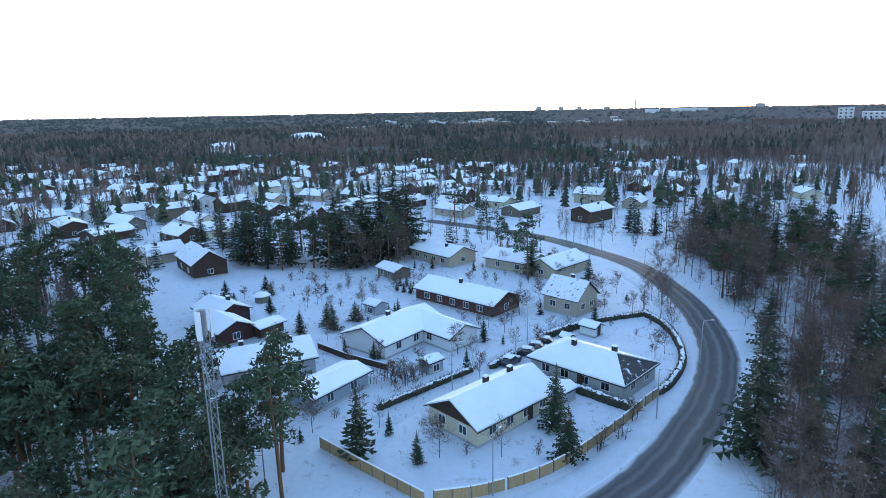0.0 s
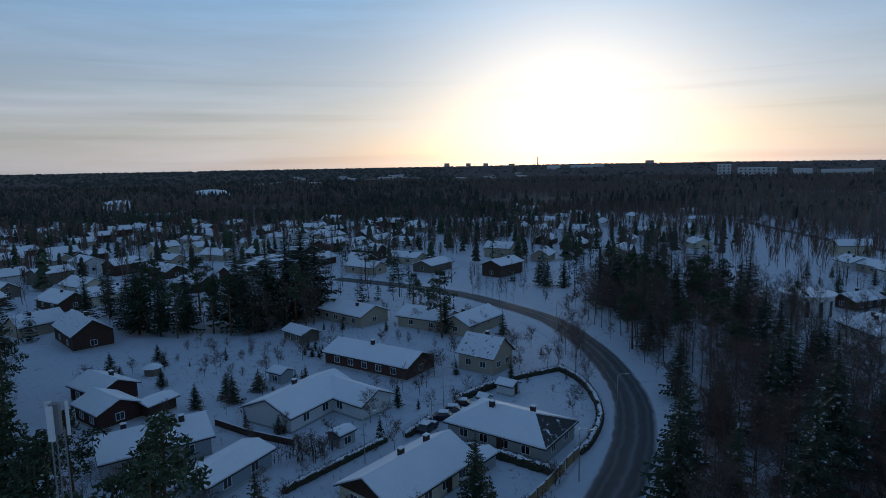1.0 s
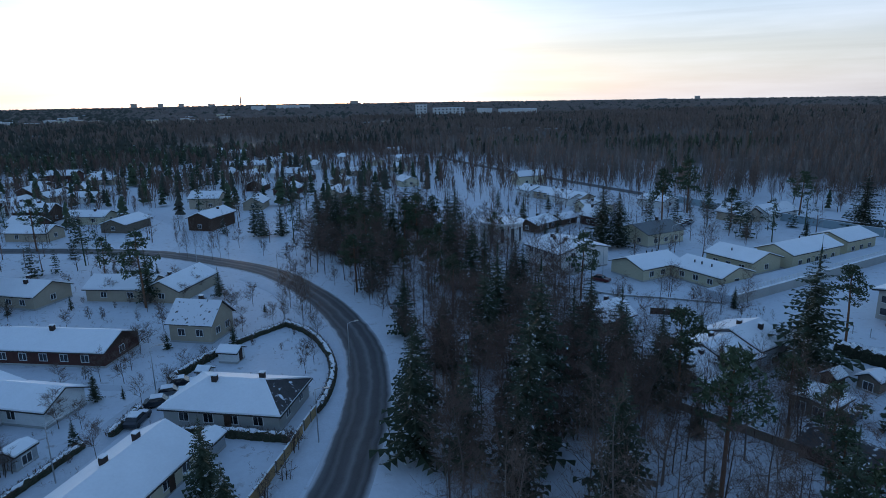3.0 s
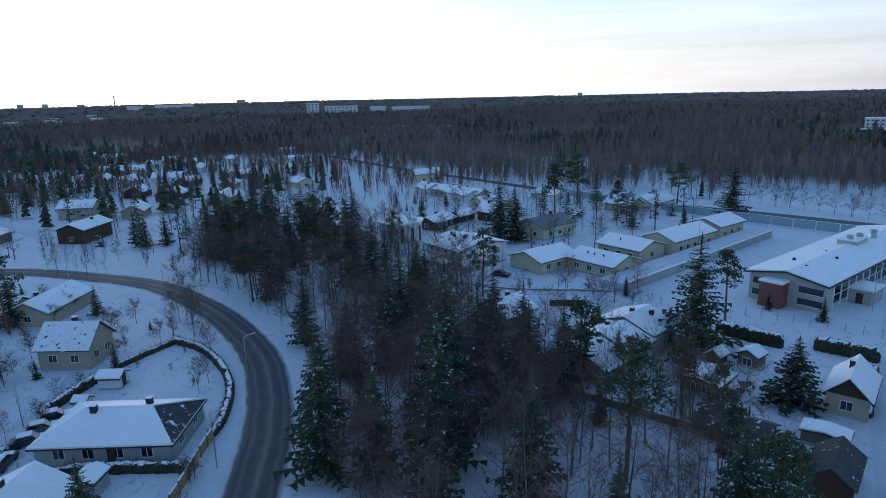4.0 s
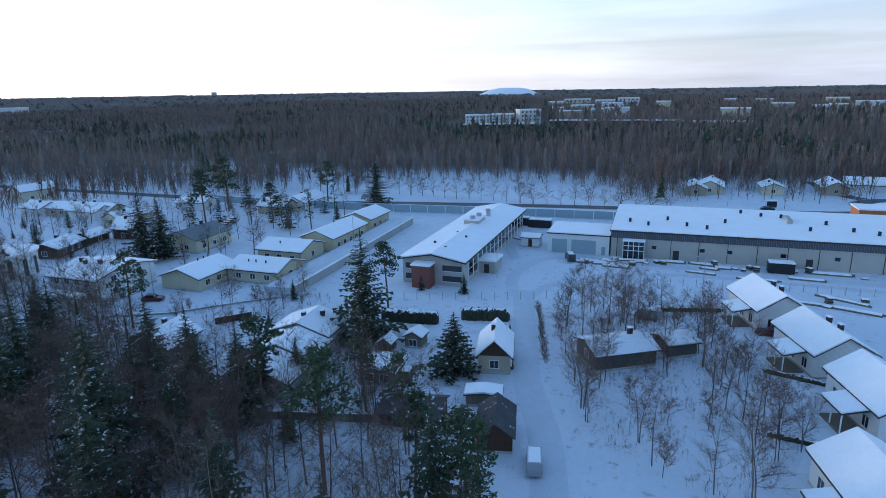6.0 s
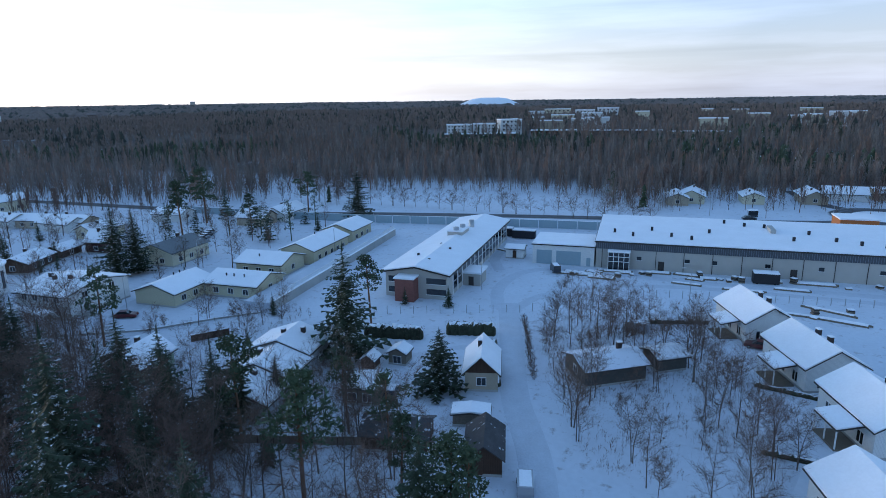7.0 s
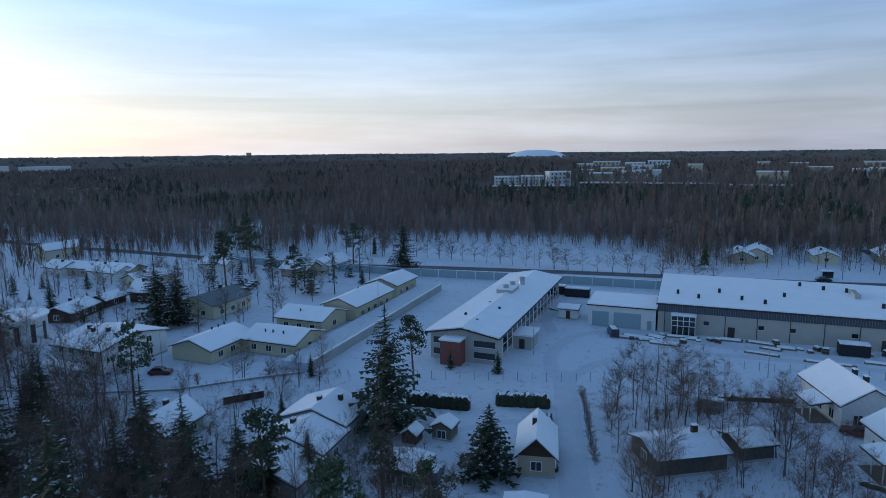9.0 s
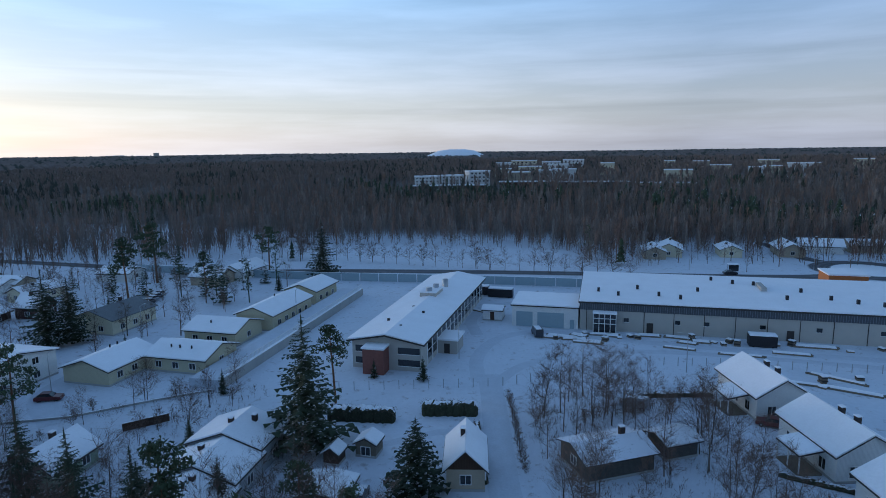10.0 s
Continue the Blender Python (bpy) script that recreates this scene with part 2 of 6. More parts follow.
def ground_material():
    """Snow with drifts and footprints near, a brown canopy of woods far off."""
    # base tone set below roof_snow, with the dimmer light at ground level painted in
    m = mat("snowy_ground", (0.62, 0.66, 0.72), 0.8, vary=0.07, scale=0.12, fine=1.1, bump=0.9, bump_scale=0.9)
    n, l = m.node_tree.nodes, m.node_tree.links
    b = n["Principled BSDF"]
    old = b.inputs["Base Color"].links[0].from_socket
    geo = n.new("ShaderNodeNewGeometry")
    ln = n.new("ShaderNodeVectorMath")
    ln.operation = 'LENGTH'
    l.new(geo.outputs["Position"], ln.inputs[0])
    big = n.new("ShaderNodeTexNoise")
    big.inputs["Scale"].default_value, big.inputs["Detail"].default_value = 0.006, 6
    l.new(geo.outputs["Position"], big.inputs["Vector"])
    far = n.new("ShaderNodeMapRange")
    far.inputs["From Min"].default_value, far.inputs["From Max"].default_value = 470, 570
    l.new(ln.outputs["Value"], far.inputs["Value"])
    patch = n.new("ShaderNodeMapRange")
    patch.inputs["From Min"].default_value, patch.inputs["From Max"].default_value = 0.62, 0.68
    patch.inputs["To Min"].default_value, patch.inputs["To Max"].default_value = 1, 0
    l.new(big.outputs["Fac"], patch.inputs["Value"])
    east = n.new("ShaderNodeMapRange")
    east.inputs["From Min"].default_value, east.inputs["From Max"].default_value = 295, 325
    sx = n.new("ShaderNodeSeparateXYZ")
    l.new(geo.outputs["Position"], sx.inputs[0])
    l.new(sx.outputs[0], east.inputs["Value"])
    wood = n.new("ShaderNodeMath")
    wood.operation = 'MAXIMUM'
    l.new(far.outputs[0], wood.inputs[0])
    l.new(east.outputs[0], wood.inputs[1])
    k = n.new("ShaderNodeMath")
    k.operation = 'MULTIPLY'
    l.new(wood.outputs[0], k.inputs[0])
    l.new(patch.outputs[0], k.inputs[1])
    mx = n.new("ShaderNodeMixRGB")
    mx.inputs[2].default_value = (0.10, 0.088, 0.08, 1)
    l.new(k.outputs[0], mx.inputs[0])
    l.new(old, mx.inputs[1])
    # brown scrub and litter showing through the snow
    sc = n.new("ShaderNodeTexNoise")
    sc.inputs["Scale"].default_value, sc.inputs["Detail"].default_value = 0.45, 8
    sc.inputs["Roughness"].default_value = 0.7
    l.new(geo.outputs["Position"], sc.inputs["Vector"])
    th = n.new("ShaderNodeMapRange")
    th.inputs["From Min"].default_value, th.inputs["From Max"].default_value = 0.57, 0.70
    th.inputs["To Max"].default_value = 0.75
    l.new(sc.outputs["Fac"], th.inputs["Value"])
    mx2 = n.new("ShaderNodeMixRGB")
    mx2.inputs[2].default_value = (0.20, 0.17, 0.15, 1)
    l.new(th.outputs[0], mx2.inputs[0])
    l.new(mx.outputs[0], mx2.inputs[1])
    l.new(mx2.outputs[0], b.inputs["Base Color"])
    return m


GROUND = ground_material()


def road_material():
    """Wet asphalt in the wheel tracks, packed snow between and at the edges; u runs across, in metres."""
    m = mat("winter_asphalt", (0.055, 0.055, 0.06), 0.7, vary=0.3, scale=0.3, fine=4)
    n, l = m.node_tree.nodes, m.node_tree.links
    b = n["Principled BSDF"]
    old = b.inputs["Base Color"].links[0].from_socket
    uv = n.new("ShaderNodeUVMap")
    sep = n.new("ShaderNodeSeparateXYZ")
    l.new(uv.outputs[0], sep.inputs[0])
    nz = n.new("ShaderNodeTexNoise")
    nz.inputs["Scale"].default_value, nz.inputs["Detail"].default_value = 0.25, 6
    geo = n.new("ShaderNodeNewGeometry")
    l.new(geo.outputs["Position"], nz.inputs["Vector"])
    wob = n.new("ShaderNodeMath")
    wob.operation = 'MULTIPLY_ADD'
    wob.inputs[1].default_value = 1.0
    l.new(nz.outputs["Fac"], wob.inputs[0])
    l.new(sep.outputs[0], wob.inputs[2])
    ramp = n.new("ShaderNodeValToRGB")
    div = n.new("ShaderNodeMath")
    div.operation = 'DIVIDE'
    div.inputs[1].default_value = 8.0
    l.new(wob.outputs[0], div.inputs[0])
    l.new(div.outputs[0], ramp.inputs[0])
    cr = ramp.color_ramp
    for p, v in ((0.08, 0.8), (0.13, 0.12), (0.22, 0.02), (0.29, 0.12), (0.35, 0.02), (0.46, 0.05), (0.54, 0.19), (0.60, 0.04),
                 (0.70, 0.02), (0.77, 0.13), (0.84, 0.03), (0.86, 0.12), (0.94, 0.8)):
        el = cr.elements.new(p)
        el.color = (v, v, v, 1)
    cr.elements.remove(cr.elements[0])
    mx = n.new("ShaderNodeMixRGB")
    mx.inputs[2].default_value = (0.62, 0.65, 0.70, 1)
    l.new(ramp.outputs[0], mx.inputs[0])
    l.new(old, mx.inputs[1])
    l.new(mx.outputs[0], b.inputs["Base Color"])
    return m


ROAD = road_material()

# ---- mesh kit ----


class Geo:
    """Vertices and faces of one part."""

    def __init__(self):
        self.v, self.f = [], []

    def add(self, verts, faces):
        k = len(self.v)
        self.v.extend(verts)
        self.f.extend([tuple(i + k for i in q) for q in faces])
        return self

    def box(self, x, y, z, sx, sy, sz, yaw=0.0):
        """A box on its base centre (x, y, z), its edges eased at the top."""
        c, s = math.cos(yaw), math.sin(yaw)
        b = min(0.03, sx * 0.15, sy * 0.15, sz * 0.2)
        pts = []
        for zz, i in ((0, 0), (sz - b, 0), (sz, b)):
            for ux, uy in ((-1, -1), (1, -1), (1, 1), (-1, 1)):
                px, py = ux * (sx / 2 - i), uy * (sy / 2 - i)
                pts.append((x + px * c - py * s, y + px * s + py * c, z + zz))
        fs = [(3, 2, 1, 0), (8, 9, 10, 11)]
        for r in (0, 4):
            for i in range(4):
                j = (i + 1) % 4
                fs.append((r + i, r + j, r + 4 + j, r + 4 + i))
        return self.add(pts, fs)

    def tube(self, path, radii, n=5):
        k = len(self.v)
        for i, (p, r) in enumerate(zip(path, radii)):
            q = Vector(path[min(i + 1, len(path) - 1)]) - Vector(path[max(i - 1, 0)])
            q.normalize()
            u = q.cross(Vector((0.3, 0.9, 0.2)) if abs(q.z) > 0.8 else Vector((0, 0, 1))).normalized()
            w = q.cross(u)
            for j in range(n):
                a_ = 2 * math.pi * j / n
                self.v.append(tuple(Vector(p) + (u * math.cos(a_) + w * math.sin(a_)) * r))
        for i in range(len(path) - 1):
            for j in range(n):
                j2 = (j + 1) % n
                self.f.append((k + i * n + j, k + i * n + j2, k + (i + 1) * n + j2, k + (i + 1) * n + j))
        self.f.append(tuple(k + (len(path) - 1) * n + j for j in range(n)))
        return self

    def extrude(self, profile, x0, x1):
        """A closed profile in (y, z), run from x0 to x1."""
        n = len(profile)
        pts = [(x0, y, z) for y, z in profile] + [(x1, y, z) for y, z in profile]
        fs = [tuple(range(n))[::-1], tuple(range(n, 2 * n))]
        for i in range(n):
            j = (i + 1) % n
            fs.append((i, j, n + j, n + i))
        return self.add(pts, fs)

    def mesh(self, name, material, smooth=False):
        me = bpy.data.meshes.new(name)
        me.from_pydata(self.v, [], self.f)
        me.materials.append(material)
        if smooth:
            me.polygons.foreach_set("use_smooth", [True] * len(me.polygons))
        me.update()
        return me


def part(name, geo, material, parent=None, label="", smooth=False):
    ob = new(name, geo if isinstance(geo, bpy.types.Mesh) else geo.mesh(name, material, smooth))
    if parent:
        ob.parent = parent
    if label:
        ob["label"] = label
    return ob


def thing(name, label, category, x=0, y=0, z=0, yaw=0, group=""):
    """An empty at a thing's base."""
    ob = new(name)
    ob.empty_display_size = 0.3
    ob.matrix_basis = pose(x, y, z, 0, 0, yaw)
    return tagged(ob, label, category, group)


# ---- ground ----


def far_rise(x, y):
    r = math.hypot(x, y)
    k = min(1, max(0, (r - 700) / 3900))
    k = k * k * (3 - 2 * k)
    bearing = math.degrees(math.atan2(x, y))
    crest = 28 - 27 * min(1, max(0, (bearing - 20) / 62)) if bearing > -90 else 10
    n = noise.noise((x * 0.0011, y * 0.0011, 3.0)) * 9 + noise.noise((x * 0.004, y * 0.004, 7.0)) * 3
    slope = min(1, max(0, (x - 300) / 260)) * min(1, max(0, (bearing - 35) / 20))
    return k * (crest + n * 0.55) + slope * slope * (3 - 2 * slope) * 7 * (1 - 0.7 * k)


def build_ground():
    g = Geo()
    rings = [0, 15, 30, 45, 60, 75, 90, 105, 120, 140, 160, 180, 205, 230, 260, 300, 350, 410, 480, 560, 650, 760, 900, 1050, 1250, 1500, 1800,
             2150, 2500, 2900, 3300, 3700, 4100, 4500, 4800]
    n = 240
    g.v.append((0, 0, 0))
    for r in rings[1:]:
        for j in range(n):
            a_ = 2 * math.pi * j / n
            x, y = r * math.sin(a_), r * math.cos(a_)
            g.v.append((x, y, far_rise(x, y)))
    for j in range(n):
        g.f.append((0, 1 + (j + 1) % n, 1 + j))
    for i in range(len(rings) - 2):
        for j in range(n):
            j2 = (j + 1) % n
            k = 1 + i * n
            g.f.append((k + j, k + j2, k + n + j2, k + n + j))
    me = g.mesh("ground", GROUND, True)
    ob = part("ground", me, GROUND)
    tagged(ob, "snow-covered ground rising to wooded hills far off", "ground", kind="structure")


build_ground()


def spline(points, step=3.0):
    """Points along a smooth line through the given ones."""
    p = [Vector((*q, 0)) for q in points]
    p = [p[0] * 2 - p[1]] + p + [p[-1] * 2 - p[-2]]
    out = []
    for i in range(1, len(p) - 2):
        n = max(2, int((p[i + 1] - p[i]).length / step))
        for k in range(n):
            t = k / n
            out.append(0.5 * ((2 * p[i]) + (p[i + 1] - p[i - 1]) * t + (2 * p[i - 1] - 5 * p[i] + 4 * p[i + 1] - p[i + 2]) * t * t
                              + (3 * p[i] - p[i - 1] - 3 * p[i + 1] + p[i + 2]) * t ** 3))
    out.append(p[-2])
    return out


def strip(name, points, width, z, material, label, side=0.0, edge=0.25):
    """A road or path along a smooth line: a thin slab with sloping edges; its u runs across in metres."""
    line = spline(points)
    me = bpy.data.meshes.new(name)
    cols = [(-width / 2 - edge, -0.02), (-width / 2, z), (-width / 4, z + 0.02), (0, z + 0.03), (width / 4, z + 0.02), (width / 2, z), (width / 2 + edge, -0.02)]
    v, f = [], []
    for i, q in enumerate(line):
        d = (line[min(i + 1, len(line) - 1)] - line[max(i - 1, 0)]).normalized()
        nn = Vector((d.y, -d.x, 0))
        for o, h in cols:
            w = q + nn * (o + side)
            v.append((w.x, w.y, h))
    m = len(cols)
    for i in range(len(line) - 1):
        for j in range(m - 1):
            f.append((i * m + j, i * m + j + 1, (i + 1) * m + j + 1, (i + 1) * m + j))
    me.from_pydata(v, [], f)
    me.materials.append(material)
    uv = me.uv_layers.new(name="UVMap")
    for lp in me.loops:
        uv.data[lp.index].uv = (cols[lp.vertex_index % m][0] + width / 2, lp.vertex_index // m * 3.0)
    me.polygons.foreach_set("use_smooth", [True] * len(me.polygons))
    ob = part(name, me, material)
    return tagged(ob, label, "road", kind="structure")


MAIN = [(-60, 12), (-30, 20), (-8, 33), (7.5, 48.3), (12.3, 54), (18.5, 64), (24.6, 75.5), (30.3, 92), (32.5, 110), (32, 130), (27.5, 153), (17, 172), (4, 190), (-14, 205), (-40, 222)]
strip("road", MAIN, 6.8, 0.05, ROAD, "curving asphalt street with snow between the wheel tracks", side=-0.3)
strip("pavement", [(-30, 27), (-12, 40), (1, 50), (8, 58.5), (15, 68.5), (20.5, 79), (24.6, 92), (26.5, 105), (26.3, 128), (21, 150)], 3.0, 0.12, SNOWTRAMP,
      "snow-covered footway beside the street")
strip("lane", [(45, 9), (66, 13.5), (81.2, 19), (98, 23), (115, 27), (122, 29)], 3.9, 0.03, SNOWTRAMP, "narrow lane under packed snow")
strip("side_street", [(9, 188), (14, 203), (16, 222), (12, 245), (5, 266), (-10, 290)], 5.5, 0.03, SNOWTRAMP, "snowy side street between houses")
strip("house_drive", [(-24, 62), (-14, 77), (-3, 92), (4, 104), (14, 125)], 4.0, 0.03, SNOWTRAMP, "snowy drive between gardens")
strip("village_street", [(86, 92), (95, 104), (112, 108), (123, 112), (126, 150), (150, 158)], 5.0, 0.03, SNOWTRAMP, "snowy village street")
strip("main_road", [(215, 420), (203, 300), (202, 240), (200, 150), (209, 99), (216, 50), (220, 13), (226, -46), (234, -75), (250, -140), (262, -240)], 8.0, 0.06, ROAD,
      "straight main road with bare wheel tracks")

RING = [(243 + 14 * math.cos(0.3 * i), -77 + 14 * math.sin(0.3 * i)) for i in range(22)]
strip("roundabout", RING, 7.0, 0.10, ROAD, "asphalt roundabout with cleared wheel tracks")
strip("slip_road", [(254, -69), (268, -62), (300, -58)], 6.0, 0.04, ROAD, "side road leaving the roundabout")
tagged(part("traffic_island", Geo().tube([(243, -77, 0), (243, -77, 0.16), (243, -77, 0.5)], [10.6, 10.4, 6.0], 40), SNOW), "round snow-covered traffic island", "island", kind="structure")
strip("yard_track", [(118, 30), (132, 33), (146, 30), (152, 20), (149, 4), (147, -20), (146, -60)], 2.6, 0.02, SNOWTRAMP, "wheel tracks pressed into the yard snow")
strip("yard_track", [(118, 27), (130, 22), (140, 8), (143, -14), (141, -50)], 2.2, 0.02, SNOWTRAMP, "wheel tracks pressed into the yard snow")
strip("yard_track", [(146, 36), (158, 40), (172, 38), (178, 30)], 2.6, 0.02, SNOWTRAMP, "wheel tracks pressed into the yard snow")
strip("garden_path", [(-16, 74), (-19, 69), (-17, 64)], 1.2, 0.02, SNOWTRAMP, "trodden garden path in snow")
strip("garden_path", [(-3, 92), (3, 90), (6, 88)], 2.4, 0.02, SNOWTRAMP, "trodden path to a house in snow")
strip("garden_path", [(-6, 96), (-12, 100), (-18, 104)], 1.6, 0.02, SNOWTRAMP, "trodden path to a house in snow")
strip("garden_path", [(100, 23.6), (97, 32), (92, 38), (88, 45)], 1.5, 0.02, SNOWTRAMP, "trodden path through a snowy garden")
strip("garden_path", [(126, -2), (112, -8), (96, -13), (80, -16), (62, -10)], 2.6, 0.02, SNOWTRAMP, "snowy drive before the white houses")

# ---- houses ----


def window_at(house, side, u, z, w, h, L, W, frame_mat=None):
    """A framed pane set on a wall: its frame proud of it, the glass a little behind the frame."""
    if side in "fb":
        s = -1 if side == "f" else 1
        px, py, yaw = u, s * (W / 2 + 0.02), 0 if s < 0 else math.pi
    else:
        s = -1 if side == "l" else 1
        px, py, yaw = s * (L / 2 + 0.02), u, -math.pi / 2 if s < 0 else math.pi / 2
    g = Geo()
    t = 0.09
    for bx, bz, bw, bh in ((0, -h / 2 - t, w + 2 * t, t), (0, h / 2, w + 2 * t, t), (-w / 2 - t / 2, -h / 2, t, h), (w / 2 + t / 2, -h / 2, t, h), (0, -h / 2, t * 0.7, h)):
        g.box(bx, 0, bz, bw, 0.08, bh)
    fr = part("window", g, frame_mat or TRIM, house)
    fr.matrix_basis = Matrix.Translation((px, py, z)) @ Matrix.Rotation(yaw, 4, 'Z')
    part("pane", Geo().box(0, 0.02, -h / 2, w, 0.03, h), GLASS, fr)


def roof_geo(L, W, eave, ridge, over, thick, lift=0.0, inset=0.0, hip=0.0, base=0.0):
    """A pitched slab: the two slopes, hipped by so many metres at the ends."""
    a_, b_ = L / 2 + over - inset, W / 2 + over - inset
    slope = (ridge - eave) / (W / 2)
    ze = eave - slope * (over - inset) + lift
    zr = ridge + lift
    g = Geo()
    r = a_ - hip
    top = [(-a_, -b_, ze + thick), (a_, -b_, ze + thick), (a_, b_, ze + thick), (-a_, b_, ze + thick), (-r, 0, zr + thick), (r, 0, zr + thick)]
    low = [(-a_, -b_, ze), (a_, -b_, ze), (a_, b_, ze), (-a_, b_, ze), (-r, 0, zr), (r, 0, zr)]
    f = [(0, 1, 5, 4), (2, 3, 4, 5), (1, 2, 5), (3, 0, 4)] if hip else [(0, 1, 5, 4), (2, 3, 4, 5)]
    g.add(top + low, f + [tuple(i + 6 for i in q)[::-1] for q in f])
    if hip:
        g.f += [(6, 7, 1, 0), (7, 8, 2, 1), (8, 9, 3, 2), (9, 6, 0, 3)]
    else:
        g.f += [(6, 7, 1, 0), (8, 9, 3, 2), (7, 11, 5, 1), (11, 8, 2, 5), (9, 10, 4, 3), (10, 6, 0, 4)]
    return g


def house(name, label, x, y, yaw, L, W, eave, ridge, walls, gable=None, chimneys=((0.2, 0.6),), wins=(3, 3, 1, 1), roof="snow", over=0.55, hip=0.0,
          category="house", group="", base=True, winz=None, winh=1.2, door="", bare_end=False, thick=0.22, winw=1.3):
    """A pitched-roof building: local x runs along the ridge. wins: how many on the front (-y), back, left and right."""
    h = thing(name, label, category, x, y, 0, yaw, group)
    wl2, ww2 = L - 2 * over, W - 2 * over
    slope = (ridge - eave) / (ww2 / 2)
    a_, b_ = wl2 / 2, ww2 / 2
    if hip:
        part("wall", Geo().extrude([(-b_, 0), (b_, 0), (b_, eave), (-b_, eave)], -a_, a_), walls, h)
    else:
        part("wall", Geo().extrude([(-b_, 0), (b_, 0), (b_, eave), (0, ridge), (-b_, eave)], -a_, a_), walls, h)
    if base:
        part("plinth", Geo().box(0, 0, 0, wl2 + 0.08, ww2 + 0.08, 0.35), CONCRETE, h)
    if gable and not hip:
        for s in (-1, 1):
            g = Geo().extrude([(-b_, eave - 0.1), (b_, eave - 0.1), (b_, eave), (0, ridge - 0.02), (-b_, eave)], s * a_ - 0.04, s * a_ + 0.04)
            part("gable_board", g, gable, h)
    deck = roof_geo(wl2, ww2, eave, ridge, over, 0.16, 0.01, 0, hip)
    part("roof", deck, {"grey": ROOFGREY, "patchy": PATCHY, "bare": ROOFDARK}.get(roof, DARK), h)
    if roof == "snow":
        if hip and bare_end:
            g = roof_geo(wl2, ww2, eave, ridge, over, thick, 0.18, 0.06, hip)
            bare = Geo()
            bare.v, bare.f = [(g.v[q][0], g.v[q][1], g.v[q][2] - thick + 0.02) for q in (1, 2, 5)], [(0, 1, 2)]
            part("bare_slope", bare, ROOFDARK, h, "bare dark roof slope with patches of snow")
            g.f = [q for q in g.f if set(q) != {1, 2, 5}] + [(1, 7, 11, 5), (5, 11, 8, 2)]
            part("snow_layer", g, SNOW, h)
        else:
            part("snow_layer", roof_geo(wl2, ww2, eave, ridge, over, thick, 0.18, 0.06, hip), SNOW, h)
    for u, v in chimneys:
        if walls is YELLOW:
            zc = ridge - abs(v) * ww2 / 2 * slope
            part("flue", Geo().tube([(u * a_, v * b_, zc - 0.1), (u * a_, v * b_, zc + 1.0)], [0.16, 0.16], 8), IRON, h)
            continue
        zc = ridge - abs(v) * ww2 / 2 * slope
        c = part("chimney", Geo().box(u * a_, v * b_, zc - 0.1, 0.75, 0.6, 1.35), BRICKDARK, h)
        part("cap", Geo().box(u * a_, v * b_, zc + 1.25, 0.85, 0.7, 0.14), SNOW, c)
    wz = winz if winz else min(eave - 1.05, 1.6)
    for side, n in zip("fblr", wins):
        run = wl2 if side in "fb" else ww2
        for i in range(n):
            u = ((i + 0.5) / n - 0.5) * run * 0.86
            window_at(h, side, u, wz, winw, winh, wl2, ww2)
            if eave > 4.6:
                window_at(h, side, u, wz + 2.7, winw, winh, wl2, ww2)
    if door:
        side, u = door[0], float(door[1:])
        s = -1 if side in "fl" else 1
        g = Geo()
        if side in "fb":
            g.box(u, s * (b_ + 0.02), 0.2, 1.0, 0.1, 2.05)
        else:
            g.box(s * (a_ + 0.02), u, 0.2, 0.1, 1.0, 2.05)
        part("door", g, BROWN, h)
    return h


house("house", "white-plastered bungalow with a brown gable and a wide snowy roof", -8.2, 66.1, 49, 17, 10.4, 2.7, 5.0, CREAM, BROWN, ((-0.1, 0.15), (0.5, 0.1)), (4, 3, 2, 1), door="f2.5")
house("house", "pale brick bungalow with a hipped roof, one slope bare", 7.1, 80.5, -37, 17.5, 11.6, 2.7, 4.7, CONCRETE, None, ((-0.35, -0.15), (0.4, 0.2)), (4, 3, 1, 2), hip=4.5, bare_end=True, door="f1")
house("house", "white L-shaped bungalow under a thick snowy roof", -27.6, 94.0, 58, 17.5, 11.4, 2.7, 4.7, WHITE, None, ((0.1, 0.5),), (3, 3, 0, 1))
house("house_wing", "white gabled wing of the L-shaped bungalow", -18.6, 94.6, -40, 12, 8.2, 2.68, 4.3, WHITE, None, (), (1, 1, 0, 0), category="house")
house("house", "long red-brick bungalow with a snowy roof", -16.0, 116.9, -35, 23, 10.6, 2.8, 4.6, REDBRICK, BROWN, ((-0.1, -0.1),), (5, 4, 0, 1))
house("house", "beige two-storey house with a steep patchy roof", 6.5, 114.0, -39, 9.5, 8.6, 3.9, 7.0, BEIGE, BEIGE, ((0.0, 0.2),), (2, 2, 2, 2), winz=2.0, roof="patchy")
house("house", "dark beige bungalow with a snowy roof and garden", -26.0, 157.5, -42, 18, 11, 3.0, 5.0, BEIGE, None, ((0.1, 0.3), (0.4, -0.3)), (4, 3, 1, 1))
house("garden_house", "small wooden outbuilding with a snowy roof", -36.7, 138.5, -45, 9, 6, 2.4, 3.4, OLDWOOD, None, (), (2, 1, 0, 0), category="outbuilding")
house("shed", "small grey garden shed with a snowy roof", -35.0, 109.5, -35, 4.2, 3.8, 2.0, 2.7, GREYW, None, (), (1, 0, 0, 0), category="shed", over=0.3)
house("garage_building", "long blue-grey garage building with a low snowy roof", -33.2, 70.0, 61, 12.5, 6.6, 2.6, 3.3, BLUEG, None, (), (2, 0, 0, 0), category="garage")
